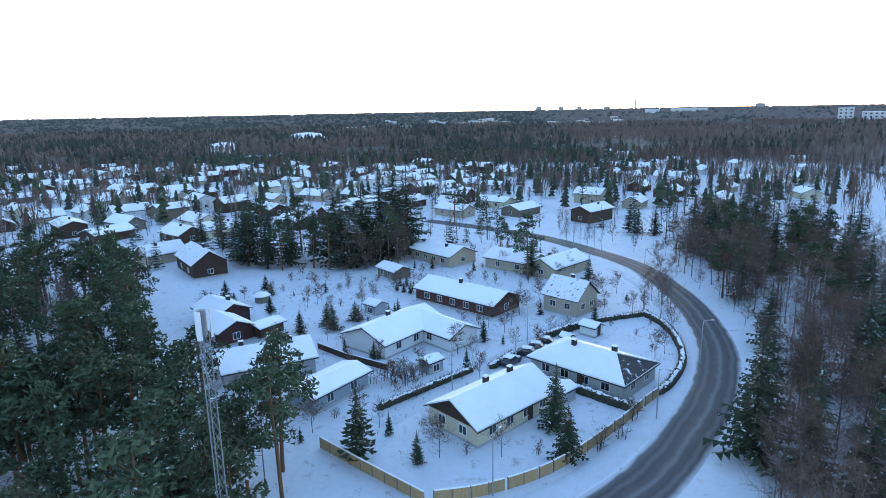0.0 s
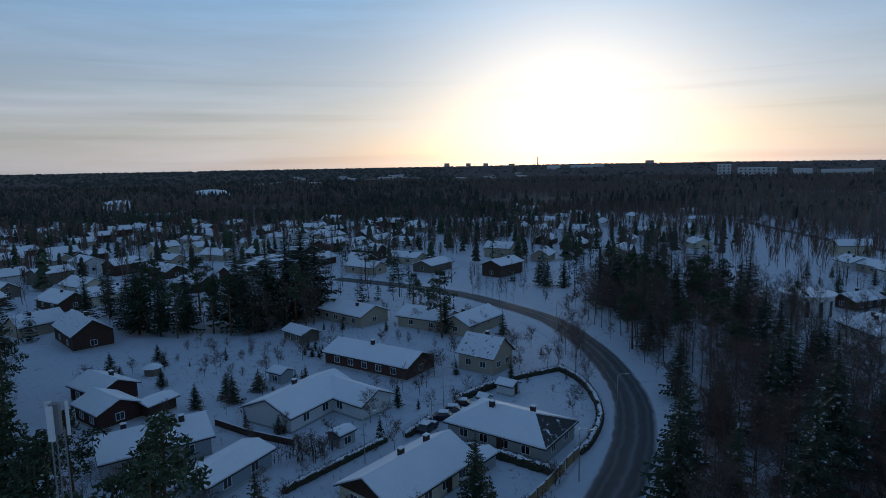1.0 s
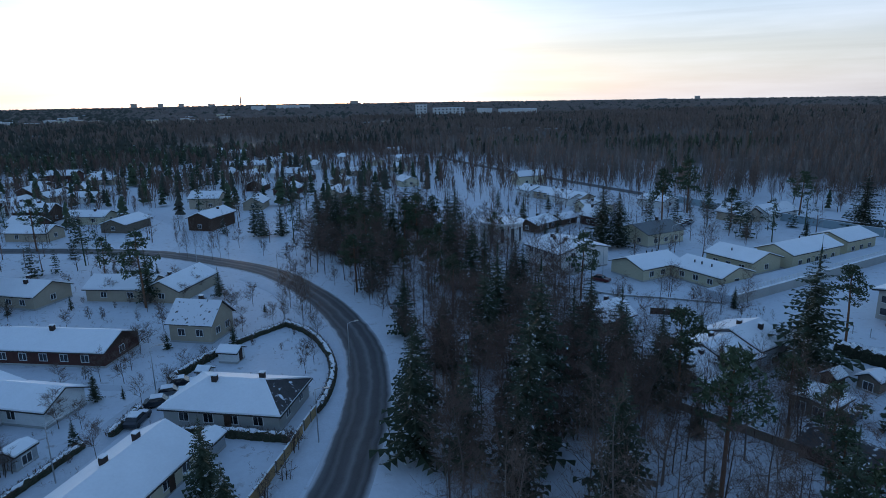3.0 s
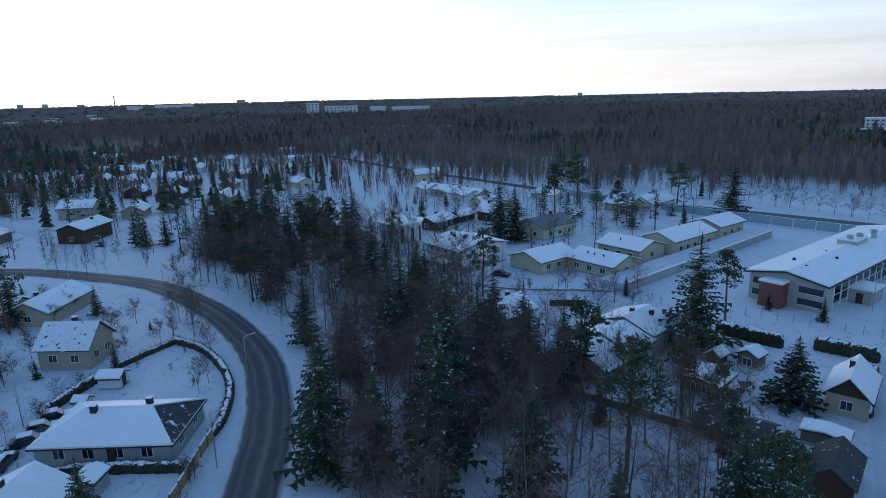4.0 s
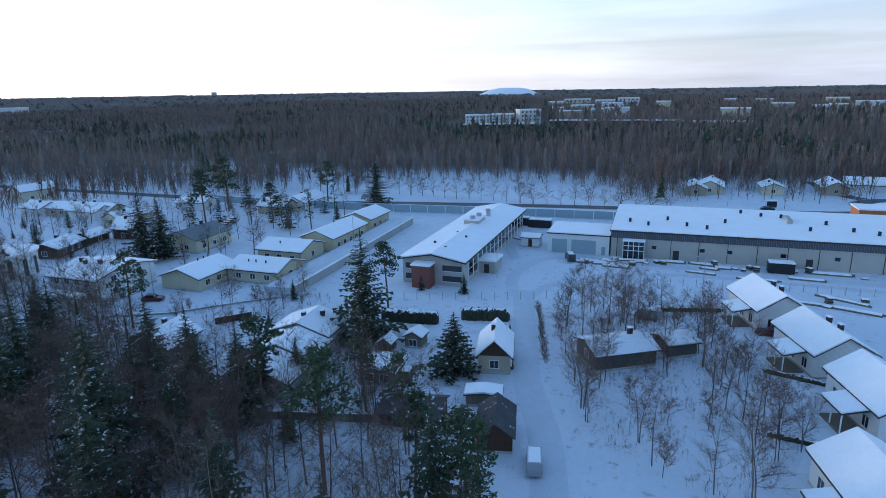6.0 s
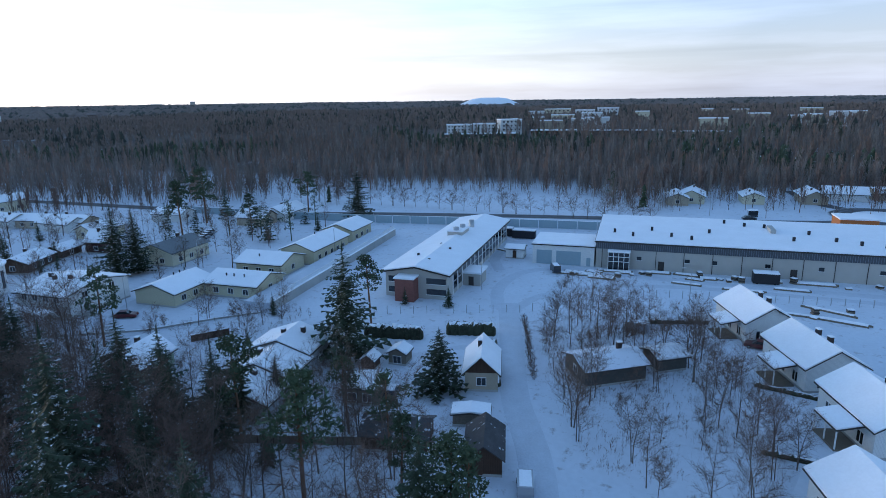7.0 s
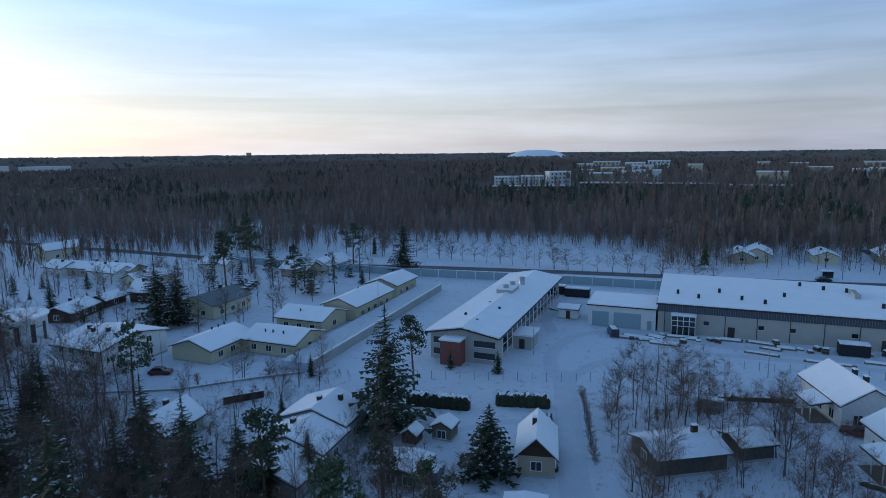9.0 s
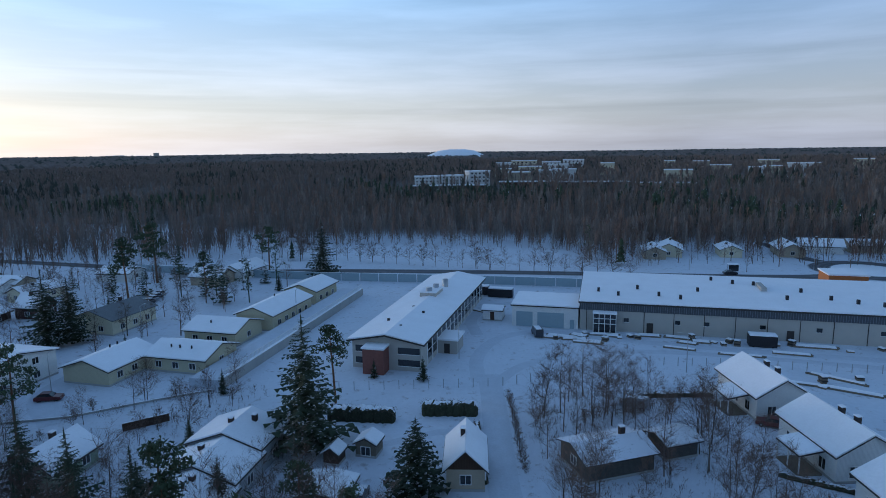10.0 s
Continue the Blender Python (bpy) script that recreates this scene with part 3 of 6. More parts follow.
house("house", "grey bungalow with chimneys and a patchy snowy roof", -46.5, 78.0, 33, 15.5, 10, 2.9, 4.9, GREYW, None, ((-0.5, 0.2), (0.1, 0.1), (0.55, -0.2)), (3, 2, 1, 1))
house("house", "red-walled house with a snowy roof", -66, 102, -35, 10.5, 8.5, 3.0, 4.6, REDWOOD, None, ((0.2, 0.3),), (2, 2, 1, 1))
house("house", "red-walled cottage with a snowy roof", -60.5, 92.5, -38, 9.5, 8, 2.9, 4.4, REDWOOD, None, (), (2, 2, 1, 1))
house("carport", "low dark carport with a snowy roof", -53.4, 95, 60, 6.5, 4.6, 2.3, 2.7, BROWN, None, (), (0, 0, 0, 0), category="carport")
house("house", "dark wooden barn-like house with a patchy roof", -91.5, 142, -47, 18, 10, 4.0, 7.0, BROWN, None, ((0.2, 0.1),), (2, 2, 1, 1), roof="patchy")
house("shed", "white garden shed with a snowy roof", 9.2, 99.2, -38, 4.0, 3.4, 1.9, 2.5, WHITE, None, (), (0, 0, 0, 0), category="shed", over=0.35, door="r0")
house("shed", "tiny white playhouse with a snowy roof", 4.3, 94.3, -38, 2.4, 2.2, 1.3, 1.8, WHITE, None, (), (0, 0, 0, 0), category="shed", over=0.2)
house("shed", "small grey shed with a flat snowy roof", -19, 80.5, 50, 3.6, 3.0, 1.9, 2.3, GREYW, None, (), (1, 0, 0, 0), category="shed", over=0.25)
house("shed", "round-cornered garden shed beside the bungalow", 1.8, 71.5, 49, 3.5, 3.2, 1.9, 2.4, GREYW, None, (), (0, 0, 0, 0), category="shed", over=0.3)
# the village
house("house", "pale yellow house with a snowy gable roof", 107.2, 101, 0, 14, 11.4, 3.0, 4.7, YELLOW, YELLOW, ((0.3, 0.4), (0.6, 0.4)), (3, 2, 0, 0))
house("house", "pale yellow house with a snowy gable roof", 115.0, 88.6, 90, 14.5, 11.6, 3.0, 4.7, YELLOW, YELLOW, ((-0.3, 0.5), (0.1, 0.5), (0.4, 0.5)), (0, 3, 1, 0))
house("house", "pale yellow house behind a clipped hedge", 131.4, 92.5, 90, 14, 11.8, 3.2, 4.9, YELLOW, YELLOW, ((0.2, 0.5),), (0, 3, 1, 0))
house("house", "long pale yellow house with a snowy gable roof", 148.5, 89.0, 0, 21, 10.8, 3.8, 5.6, YELLOW, YELLOW, ((0.3, 0.4),), (5, 3, 0, 0))
house("house", "pale yellow house at the end of the row", 170.5, 90.3, 0, 14.5, 11, 3.8, 5.5, YELLOW, YELLOW, (), (3, 3, 0, 0))
MH = house("house", "white two-storey house with a terrace on posts", 96.5, 118.2, 90, 14.5, 17, 4.9, 6.6, WHITE, WHITE, ((0.6, 0.2), (0.3, 0.3), (-0.2, 0.2)), (0, 4, 2, 1), winz=1.5)
house("house", "cream house with a bare grey sheet roof", 134.5, 125.6, 0, 15.5, 13, 3.8, 5.8, CREAM, CREAM, ((0.4, 0.1),), (3, 2, 2, 0), roof="grey")


def stepped_house(x, y, yaw):
    """Three gabled bays one behind another, each roof a step higher than the one before."""
    h = thing("house", "large grey house with a snowy roof in three steps", "house", x, y, 0, yaw)
    for i, (u, L, eave, ridge) in enumerate(((-7.4, 7.0, 2.5, 4.3), (-0.2, 7.4, 3.1, 4.9), (7.4, 7.8, 3.7, 5.5))):
        place = Matrix.Translation((u, 0.4 * (i - 1), 0))
        for nm, geo, m in (("wall", Geo().extrude([(-5.2, 0), (5.2, 0), (5.2, eave), (0, ridge), (-5.2, eave)], -L / 2, L / 2), GREYW),
                           ("roof", roof_geo(L - 0.3, 10.4, eave, ridge, 0.5, 0.16, 0.01), DARK),
                           ("snow_layer", roof_geo(L - 0.3, 10.4, eave, ridge, 0.5, 0.24, 0.18, 0.06), SNOW)):
            part(nm, geo, m, h).matrix_basis = place
    for u, v, z in ((6.5, 0.8, 5.2), (8.6, -1.6, 4.9), (0.4, 1.6, 4.2), (-6.0, -1.2, 3.8)):
        c = part("chimney", Geo().box(u, v, z, 0.7, 0.6, 1.2), BRICKDARK, h)
        part("cap", Geo().box(u, v, z + 1.2, 0.8, 0.7, 0.14), SNOW, c)
    for v in (-2.6, 2.2):
        window_at(h, "l", v, 1.4, 1.3, 1.1, 21.8, 10.4)
    for u in (-7, 0, 7):
        window_at(h, "f", u, 1.5, 1.4, 1.2, 21.8, 10.4)


stepped_house(75.8, 56.2, 4)
house("house", "small pale green cottage with a steep roof", 73.2, 78.6, 5, 9, 7.6, 2.8, 5.0, GREEN, None, ((0.2, 0.2),), (2, 2, 1, 0))
house("shed", "low shed with a flat snowy roof beside the lane", 75.6, 40.0, 5, 6, 6.4, 2.3, 2.7, OLDWOOD, None, (), (0, 0, 2, 0), category="shed")
house("house", "narrow cottage with a steep snowy roof and dark gable", 86.2, 25.2, 12, 9.6, 5.9, 3.1, 5.4, BEIGE, BROWN, ((0.1, 0.15),), (2, 2, 1, 1))
house("house", "old weathered bungalow with a snowy roof", 92.8, 7.3, -58, 11.0, 8.2, 2.8, 3.9, DARKWOOD, None, ((0.5, 0.1),), (0, 2, 1, 1), roof="patchy")
house("outbuilding", "old low annexe beside the weathered bungalow", 98.6, -1.6, -58, 6, 5.5, 2.4, 3.1, DARKWOOD, None, (), (0, 0, 0, 1), category="outbuilding")
for i, (x, y, yw) in enumerate(((119.0, -17.4, 17), (101.6, -22.8, 17), (85.0, -26.8, 14), (62.0, -20.5, 12))):
    house("house", "white new house with a large snowy roof and grey window strips", x, y, yw, 13.5, 9.6, 3.9, 6.4, WHITE, WHITE, ((0.3, -0.4), (-0.2, -0.4)),
          (3, 3, 2, 1), group="new white houses", winz=1.5, winh=1.5)
    p = thing("porch", "open white porch with posts and a snowy roof", "porch", x - 3.4, y + 5.4, 0, yw, "porches of the new houses")
    part("roof", Geo().extrude([(-1.7, 3.3), (1.7, 2.7), (1.7, 2.9), (-1.7, 3.5)], -2.6, 2.6), DARK, p)
    part("snow_layer", Geo().extrude([(-1.65, 3.51), (1.65, 2.91), (1.65, 3.1), (-1.65, 3.7)], -2.55, 2.55), SNOW, p)
    for sx in (-2.4, 0, 2.4):
        part("post", Geo().box(sx, 1.5, 0, 0.14, 0.14, 2.75), TRIM, p)
    part("deck", Geo().box(0, 0, 0, 5.0, 3.2, 0.25), OLDWOOD, p)
house("barn", "dark brown boarded barn with a bare patchy roof", 65.4, 19.6, 12, 8, 5.0, 2.4, 3.9, BROWN, BROWN, (), (0, 0, 0, 0), category="barn", over=0.4, roof="bare", door="l0.6")
house("barn", "low dark boarded shed at the edge of the wood", 66.0, 31.0, 100, 9, 6, 2.3, 3.4, BROWN, BROWN, (), (0, 0, 0, 0), category="barn", over=0.4, roof="bare")
house("outbuilding", "low lean-to under thick snow", 73.2, 23.4, 12, 3.2, 5.4, 1.7, 2.0, OLDWOOD, None, (), (0, 0, 0, 0), category="outbuilding", over=0.3)
house("playhouse", "small dark playhouse with a snowy roof", 85.2, 43.6, 0, 3.0, 2.8, 1.7, 2.5, BROWN, None, (), (0, 0, 0, 0), category="shed", over=0.3)
house("garden_house", "small garden house with white posts", 88.6, 39.8, 0, 3.4, 3.6, 2.0, 2.8, OLDWOOD, None, (), (0, 0, 1, 0), category="shed", over=0.3)

house("house", "low dark brown bungalow with a snowy roof", 116.5, 157.5, 20, 13, 9, 2.7, 4.2, BROWN, None, ((0.2, 0.2),), (3, 2, 1, 1))
house("house", "small dark red house with a steep snowy gable", 137, 153, 95, 8, 7, 3.6, 6.4, REDWOOD, REDWOOD, ((0.1, 0.2),), (1, 1, 2, 1))
house("outbuilding", "low dark outbuilding with a snowy roof", 129.5, 160, 10, 9, 6.5, 2.4, 3.6, BROWN, None, (), (1, 0, 1, 0), category="outbuilding")
house("row_house", "long low row house with a stepped snowy roof", 160.5, 199, -85, 30, 9, 3.0, 4.6, BEIGE, None, ((0.3, 0.2), (-0.3, 0.2)), (6, 4, 1, 1))

# ---- trees ----


def spruce_geo(seed, h, r, step=0.5, per=8, sprays=5):
    rnd = random.Random(seed)
    trunk = Geo().tube([(0, 0, -0.3), (0.05, 0, h * 0.5), (0, 0.05, h * 0.97)], [h * 0.014 + 0.06, h * 0.009 + 0.03, 0.02], 6)
    g = Geo()
    z = h * rnd.uniform(0.06, 0.12)
    while z < h * 0.985:
        k = z / h
        R = r * (1 - k) ** 0.85 * rnd.uniform(0.8, 1.1) + 0.12
        a0 = rnd.uniform(0, 6.28)
        n = per if k < 0.8 else max(4, per - 3)
        for i in range(n):
            if rnd.random() < 0.10:
                continue
            a_ = a0 + 6.283 * i / n + rnd.uniform(-0.25, 0.25)
            rr = R * rnd.uniform(0.65, 1.2)
            ca, sa = math.cos(a_), math.sin(a_)
            zz = z + rnd.uniform(-0.2, 0.2)
            dr = rnd.uniform(0.22, 0.42)
            def at(t, side, drop):
                rad = rr * t
                q = zz - dr * rad + 0.22 * rad * t - drop
                return (ca * rad - sa * side, sa * rad + ca * side, q)
            for s in range(sprays):
                t0, t1 = s / sprays, (s + 1.15) / sprays
                w = rr * 0.30 * (1 - 0.55 * t0) * rnd.uniform(0.7, 1.3)
                p0, p1 = at(t0, 0, 0), at(t1, 0, 0)
                g.add([p0, p1, at((t0 + t1) * 0.55, w, w * 0.55), at((t0 + t1) * 0.55, -w, w * 0.55)], [(0, 1, 2), (1, 0, 3)])
        z += step * (1.15 - 0.5 * k) * rnd.uniform(0.8, 1.2)
    g.add([(0.1, 0, h * 0.94), (-0.06, 0.1, h * 0.94), (-0.06, -0.1, h * 0.94), (0, 0, h * 1.03)], [(0, 1, 3), (1, 2, 3), (2, 0, 3)])
    return trunk, g


def pine_geo(seed, h, clumps=26, tufts=44, low=0.5, spread=0.2):
    rnd = random.Random(seed)
    bend = (rnd.uniform(-0.5, 0.5), rnd.uniform(-0.5, 0.5))
    trunk = Geo().tube([(0, 0, -0.3), (bend[0] * 0.4, bend[1] * 0.4, h * 0.4), (bend[0], bend[1], h * 0.75), (bend[0] * 0.8, bend[1], h * 0.97)],
                       [h * 0.013 + 0.05, h * 0.010 + 0.04, h * 0.006 + 0.02, 0.02], 6)
    g = Geo()
    for c in range(clumps):
        k = low + (0.98 - low) * (c + rnd.random()) / clumps
        R = h * spread * math.sin(math.pi * min(1, 0.22 + (k - low) / (1 - low) * 0.80)) * rnd.uniform(0.3, 1.1)
        a_ = rnd.uniform(0, 6.28)
        cx, cy, cz = bend[0] + R * math.cos(a_), bend[1] + R * math.sin(a_), h * k + R * 0.15
        trunk.tube([(bend[0] * k, bend[1] * k, h * k - R * 0.25), (cx * 0.9, cy * 0.9, cz - 0.1)], [0.05, 0.02], 3)
        s = h * 0.062 * rnd.uniform(0.7, 1.25)
        for t in range(tufts):
            d = Vector((rnd.gauss(0, 1), rnd.gauss(0, 1), rnd.gauss(0, 0.55)))
            d = d.normalized() * s * rnd.uniform(0.45, 1.25)
            d.z *= 0.65
            p = Vector((cx, cy, cz)) + d
            q = Vector((rnd.gauss(0, 1), rnd.gauss(0, 1), rnd.gauss(0.4, 0.6))).normalized() * s * rnd.uniform(0.3, 0.55)
            w = q.cross(Vector((rnd.gauss(0, 1), rnd.gauss(0, 1), rnd.gauss(0, 1)))).normalized() * s * 0.16
            g.add([tuple(p - q * 0.5 - w), tuple(p - q * 0.5 + w), tuple(p + q)], [(0, 1, 2)])
    return trunk, g


def bare_geo(seed, h, spread=0.22, limbs=16, subs=5, twigs=5, low=0.28, stems=1, thick=1.0):
    """A leafless tree: trunk and limbs in one mesh, fine twigs in another."""
    rnd = random.Random(seed)
    trunk, tw = Geo(), Geo()
    for s_ in range(stems):
        lean = Vector((rnd.uniform(-1, 1), rnd.uniform(-1, 1), 0)) * h * (0.03 if stems == 1 else 0.2)
        ox, oy = (0, 0) if stems == 1 else (rnd.uniform(-0.4, 0.4), rnd.uniform(-0.4, 0.4))
        def axis(k):
            return Vector((ox, oy, h * k)) + lean * k * k + Vector((math.sin(k * 5 + seed) * 0.012 * h, math.cos(k * 4 + seed) * 0.012 * h, 0))
        trunk.tube([tuple(axis(k) - (Vector((0, 0, 0.3)) if k == 0 else Vector())) for k in (0, 0.25, 0.5, 0.75, 1)],
                   [r * (h * 0.0075 + 0.02) * thick for r in (1.0, 0.8, 0.55, 0.3, 0.08)], 5)
        for i in range(limbs):
            k = low + (0.97 - low) * (i + rnd.random()) / limbs
            a_ = rnd.uniform(0, 6.28)
            ln = h * spread * (1.15 - k * 0.75) * rnd.uniform(0.7, 1.25)
            up = rnd.uniform(0.35, 1.05)
            d = Vector((math.cos(a_), math.sin(a_), up)).normalized()
            p0 = axis(k)
            p1 = p0 + d * ln * 0.5
            p2 = p1 + (d + Vector((0, 0, 0.25))).normalized() * ln * 0.5
            rad = (0.012 + 0.0035 * h * (1 - k)) * thick
            tw.tube([tuple(p0), tuple(p1), tuple(p2)], [rad, rad * 0.65, rad * 0.25], 3)
            for j in range(subs):
                t = rnd.uniform(0.25, 1)
                q0 = p0.lerp(p1, t * 2) if t < 0.5 else p1.lerp(p2, t * 2 - 1)
                e_ = (d * 0.7 + Vector((rnd.gauss(0, 0.6), rnd.gauss(0, 0.6), rnd.gauss(0.35, 0.4)))).normalized()
                l2 = ln * rnd.uniform(0.4, 0.75)
                q1 = q0 + e_ * l2
                w = e_.orthogonal().normalized() * 0.022 * thick
                w2 = e_.cross(w)
                tw.add([tuple(q0 + w), tuple(q0 - w * 0.5 + w2), tuple(q0 - w * 0.5 - w2), tuple(q1)], [(0, 1, 3), (1, 2, 3), (2, 0, 3)])
                for m in range(twigs):
                    s = q0.lerp(q1, rnd.uniform(0.2, 1))
                    f = (e_ * 0.6 + Vector((rnd.gauss(0, 0.7), rnd.gauss(0, 0.7), rnd.gauss(0.25, 0.5)))).normalized()
                    w = f.orthogonal().normalized() * 0.013 * thick
                    tw.add([tuple(s + w), tuple(s - w), tuple(s + f * l2 * rnd.uniform(0.6, 1.3))], [(0, 1, 2)])
    return trunk, tw


class Kind:
    """A kind of tree: a few shapes of it, planted again and again."""

    def __init__(self, name, label, category, shapes, bark, leaf, height, crown="crown", group=""):
        self.name, self.label, self.category, self.height, self.crown, self.group = name, label, category, height, crown, group
        self.meshes = [(t.mesh(name + "_trunk", bark, True), c.mesh(name + "_" + crown, leaf)) for t, c in shapes]
        self.i = 0

    def plant(self, x, y, h, wide=1.0, label=""):
        t, c = self.meshes[self.i % len(self.meshes)]
        self.i += 1
        s = h / self.height
        ob = thing(self.name, label or self.label, self.category, group=self.group)
        ob.matrix_basis = Matrix.LocRotScale((x, y, 0), Euler((0, 0, random.uniform(0, 6.28))), (s * wide, s * wide, s))
        part("trunk", t, None, ob)
        part(self.crown, c, None, ob)
        return ob


SPR = Kind("spruce", "dark green spruce with drooping boughs and flecks of snow", "tree",
           [spruce_geo(i, 16, 3.4 + 0.3 * (i % 3)) for i in range(5)], BARK, SPRUCE, 16, group="spruces")
PIN = Kind("pine", "tall pine with a bare trunk and tufted crown", "tree", [pine_geo(20 + i, 16, low=0.42 + 0.05 * (i % 3)) for i in range(5)], PINEBARK, PINE, 16, group="pines")
BIR = Kind("birch", "leafless birch with fine upright twigs", "tree", [bare_geo(40 + i, 14, 0.26, 20, 6, 7, 0.2, 1 + (i % 3 == 2), 0.95) for i in range(6)], BIRCH, TWIG, 14, "twig_crown", group="bare trees")
ALD = Kind("alder", "leafless dark-stemmed tree with reddish twigs", "tree", [bare_geo(60 + i, 12, 0.32, 18, 6, 7, 0.16, 1 + i % 2, 0.95) for i in range(5)], BARK, REDTWIG, 12, "twig_crown", group="bare trees")
APP = Kind("garden_tree", "low leafless garden tree standing in snow", "tree", [bare_geo(80 + i, 5, 0.42, 14, 6, 8, 0.25) for i in range(4)], BARK, TWIG, 5, "twig_crown", group="garden trees")
BUS = Kind("shrub", "leafless many-stemmed shrub standing in snow", "shrub", [bare_geo(90 + i, 2.6, 0.35, 5, 4, 4, 0.1, 5, 1.0) for i in range(4)], BARK, TWIG, 2.6, "twig_crown", group="shrubs")
CON = Kind("cypress", "small dense cone-shaped conifer in a garden", "tree", [spruce_geo(70 + i, 5, 1.0, 0.22, 8, 2) for i in range(3)], BARK, SPRUCE, 5, group="garden conifers")


def inside(x, y, poly):
    hit = False
    for i in range(len(poly)):
        (x0, y0), (x1, y1) = poly[i - 1], poly[i]
        if (y0 > y) != (y1 > y) and x < (x1 - x0) * (y - y0) / (y1 - y0) + x0:
            hit = not hit
    return hit


ROADS = [(spline(MAIN), 5.2), (spline([(45, 9), (66, 13.5), (81.2, 19), (98, 23), (115, 27)]), 3.4), (spline([(9, 188), (14, 203), (16, 222), (12, 245), (5, 266)]), 4),
         (spline([(202, 300), (202, 240), (200, 150), (209, 99), (216, 50), (220, 13), (226, -46), (234, -75)]), 7)]
SPOTS = []
for o in list(scene.objects):
    if o.parent is None and o.type == 'EMPTY' and o.get("category") in ("house", "shed", "garage", "barn", "outbuilding", "carport"):
        w_ = next(c for c in o.children if c.name.startswith("wall"))
        xs = [v.co for v in w_.data.vertices]
        SPOTS.append((o.matrix_basis.translation.x, o.matrix_basis.translation.y, max(max(abs(v.x), abs(v.y)) for v in xs) + 1.2))


def free(x, y, gap=0.0):
    if any(math.hypot(x - a_, y - b_) < r_ + gap for a_, b_, r_ in SPOTS):
        return False
    for line, w in ROADS:
        for q in line[::2]:
            if math.hypot(x - q.x, y - q.y) < w:
                return False
    return True


def scatter(poly, n, gap, seed, test=free):
    """Places in a plot, no two nearer than gap."""
    rnd = random.Random(seed)
    xs, ys = [p[0] for p in poly], [p[1] for p in poly]
    got, tries = [], 0
    while len(got) < n and tries < n * 30:
        tries += 1
        x, y = rnd.uniform(min(xs), max(xs)), rnd.uniform(min(ys), max(ys))
        if inside(x, y, poly) and test(x, y) and all((x - a_) ** 2 + (y - b_) ** 2 > gap * gap for a_, b_ in got):
            got.append((x, y))
    return got


def mixed(places, kinds, seed):
    """Plant the places with kinds given as (kind, share, low, high)."""
    rnd = random.Random(seed)
    for x, y in places:
        t = rnd.random() * sum(k[1] for k in kinds)
        for kind, share, lo, hi in kinds:
            t -= share
            if t <= 0:
                kind.plant(x, y, rnd.uniform(lo, hi), rnd.uniform(0.85, 1.15))
                break


# trees that stand out
SPR.plant(87, 48.6, 20, 1.6, "tall broad spruce with snow on its boughs")
SPR.plant(80.4, 30.2, 10, 2.0, "bushy broad spruce beside the narrow cottage")
for x, y, h in ((-48, 152, 23), (-44, 157, 27), (-41, 163, 28), (-38, 168, 26), (-53, 148, 21), (-57, 155, 23)):
    SPR.plant(x, y, h, 1.4, "very tall dark spruce in a belt between gardens")
SPR.plant(117, 127.5, 18, 1.5, "tall dense spruce behind the white house")
SPR.plant(120.5, 124.5, 15.5, 1.5, "tall dense spruce behind the white house")
SPR.plant(197.5, 99.5, 19.5, 1.6, "dark dense spruce beside the noise barrier")
PIN.plant(180, 151, 20, 1.25, "tall broad-crowned pine among the houses")
PIN.plant(203, 123, 16.5, 1.2, "tall pine beside the main road")
for x, y, h in ((0.2, 62.8, 9.5), (1.2, 55.4, 7.5), (-17, 53, 4.5), (37.5, 38, 16), (34, 49, 20), (40, 55, 23), (23.5, 57.5, 16.5), (-11, 94, 5), (-1, 141, 12.5),
                (48, 160, 17), (50.5, 165, 19), (46, 168, 16), (53, 158, 18), (56, 152, 17), (60, 146, 18), (49, 150, 15), (28, 66, 15), (45, 76, 18), (50, 80, 19), (115.5, 49.5, 4),
                (116.5, 40.2, 4.8), (-81, 149, 19), (-76, 153, 17), (-84, 154, 18), (13, 137, 7), (-88, 158, 16), (66, 95, 14), (29, 44, 15)):
    SPR.plant(x, y, h, 1.15)
for x, y, h in ((103.4, 51.8, 14), (-33, 50, 18), (-38, 47, 10), (-2, 137.5, 17), (-28, 214, 16), (48.8, 34.3, 17), (54.5, 26, 11), (155, 140, 19), 
                (-9.5, 161.5, 12), (61, 30, 12), (66, 38, 11), (170, 125, 13), (60, 50, 15)):
    PIN.plant(x, y, h, 1.0)
for x, y, h in ((34, 201, 9.5), (36.3, 198, 8.5), (41.5, 195.3, 9.5), (-24.5, 53.5, 9.5), (-29.6, 84.5, 3.2), (-28.6, 85.2, 2.6), (-31, 104, 4), (-29, 101, 5), (178, 105, 5.5), (160, 112, 5)):
    CON.plant(x, y, h, 1.25)

# the wood between street and lane
WOOD = [(15, 38), (24, 54), (31, 70), (38, 90), (41, 110), (40, 132), (36, 150), (44, 176), (60, 190), (84, 176), (96, 150), (84, 132), (80, 108), (84, 96), (66, 84), (62, 66), (66, 48), (72, 34), (58, 22), (44, 14), (30, 18)]
mixed(scatter(WOOD, 225, 2.8, 5), ((BIR, 0.42, 10, 16), (ALD, 0.38, 9, 14), (SPR, 0.07, 9, 17), (PIN, 0.06, 11, 16)), 6)
NEARWOOD = [(25, 50), (32, 66), (41, 88), (54, 84), (50, 58), (40, 42)]
mixed(scatter(NEARWOOD, 13, 3.0, 81), ((ALD, 0.6, 11, 15), (SPR, 0.4, 12, 18)), 82)
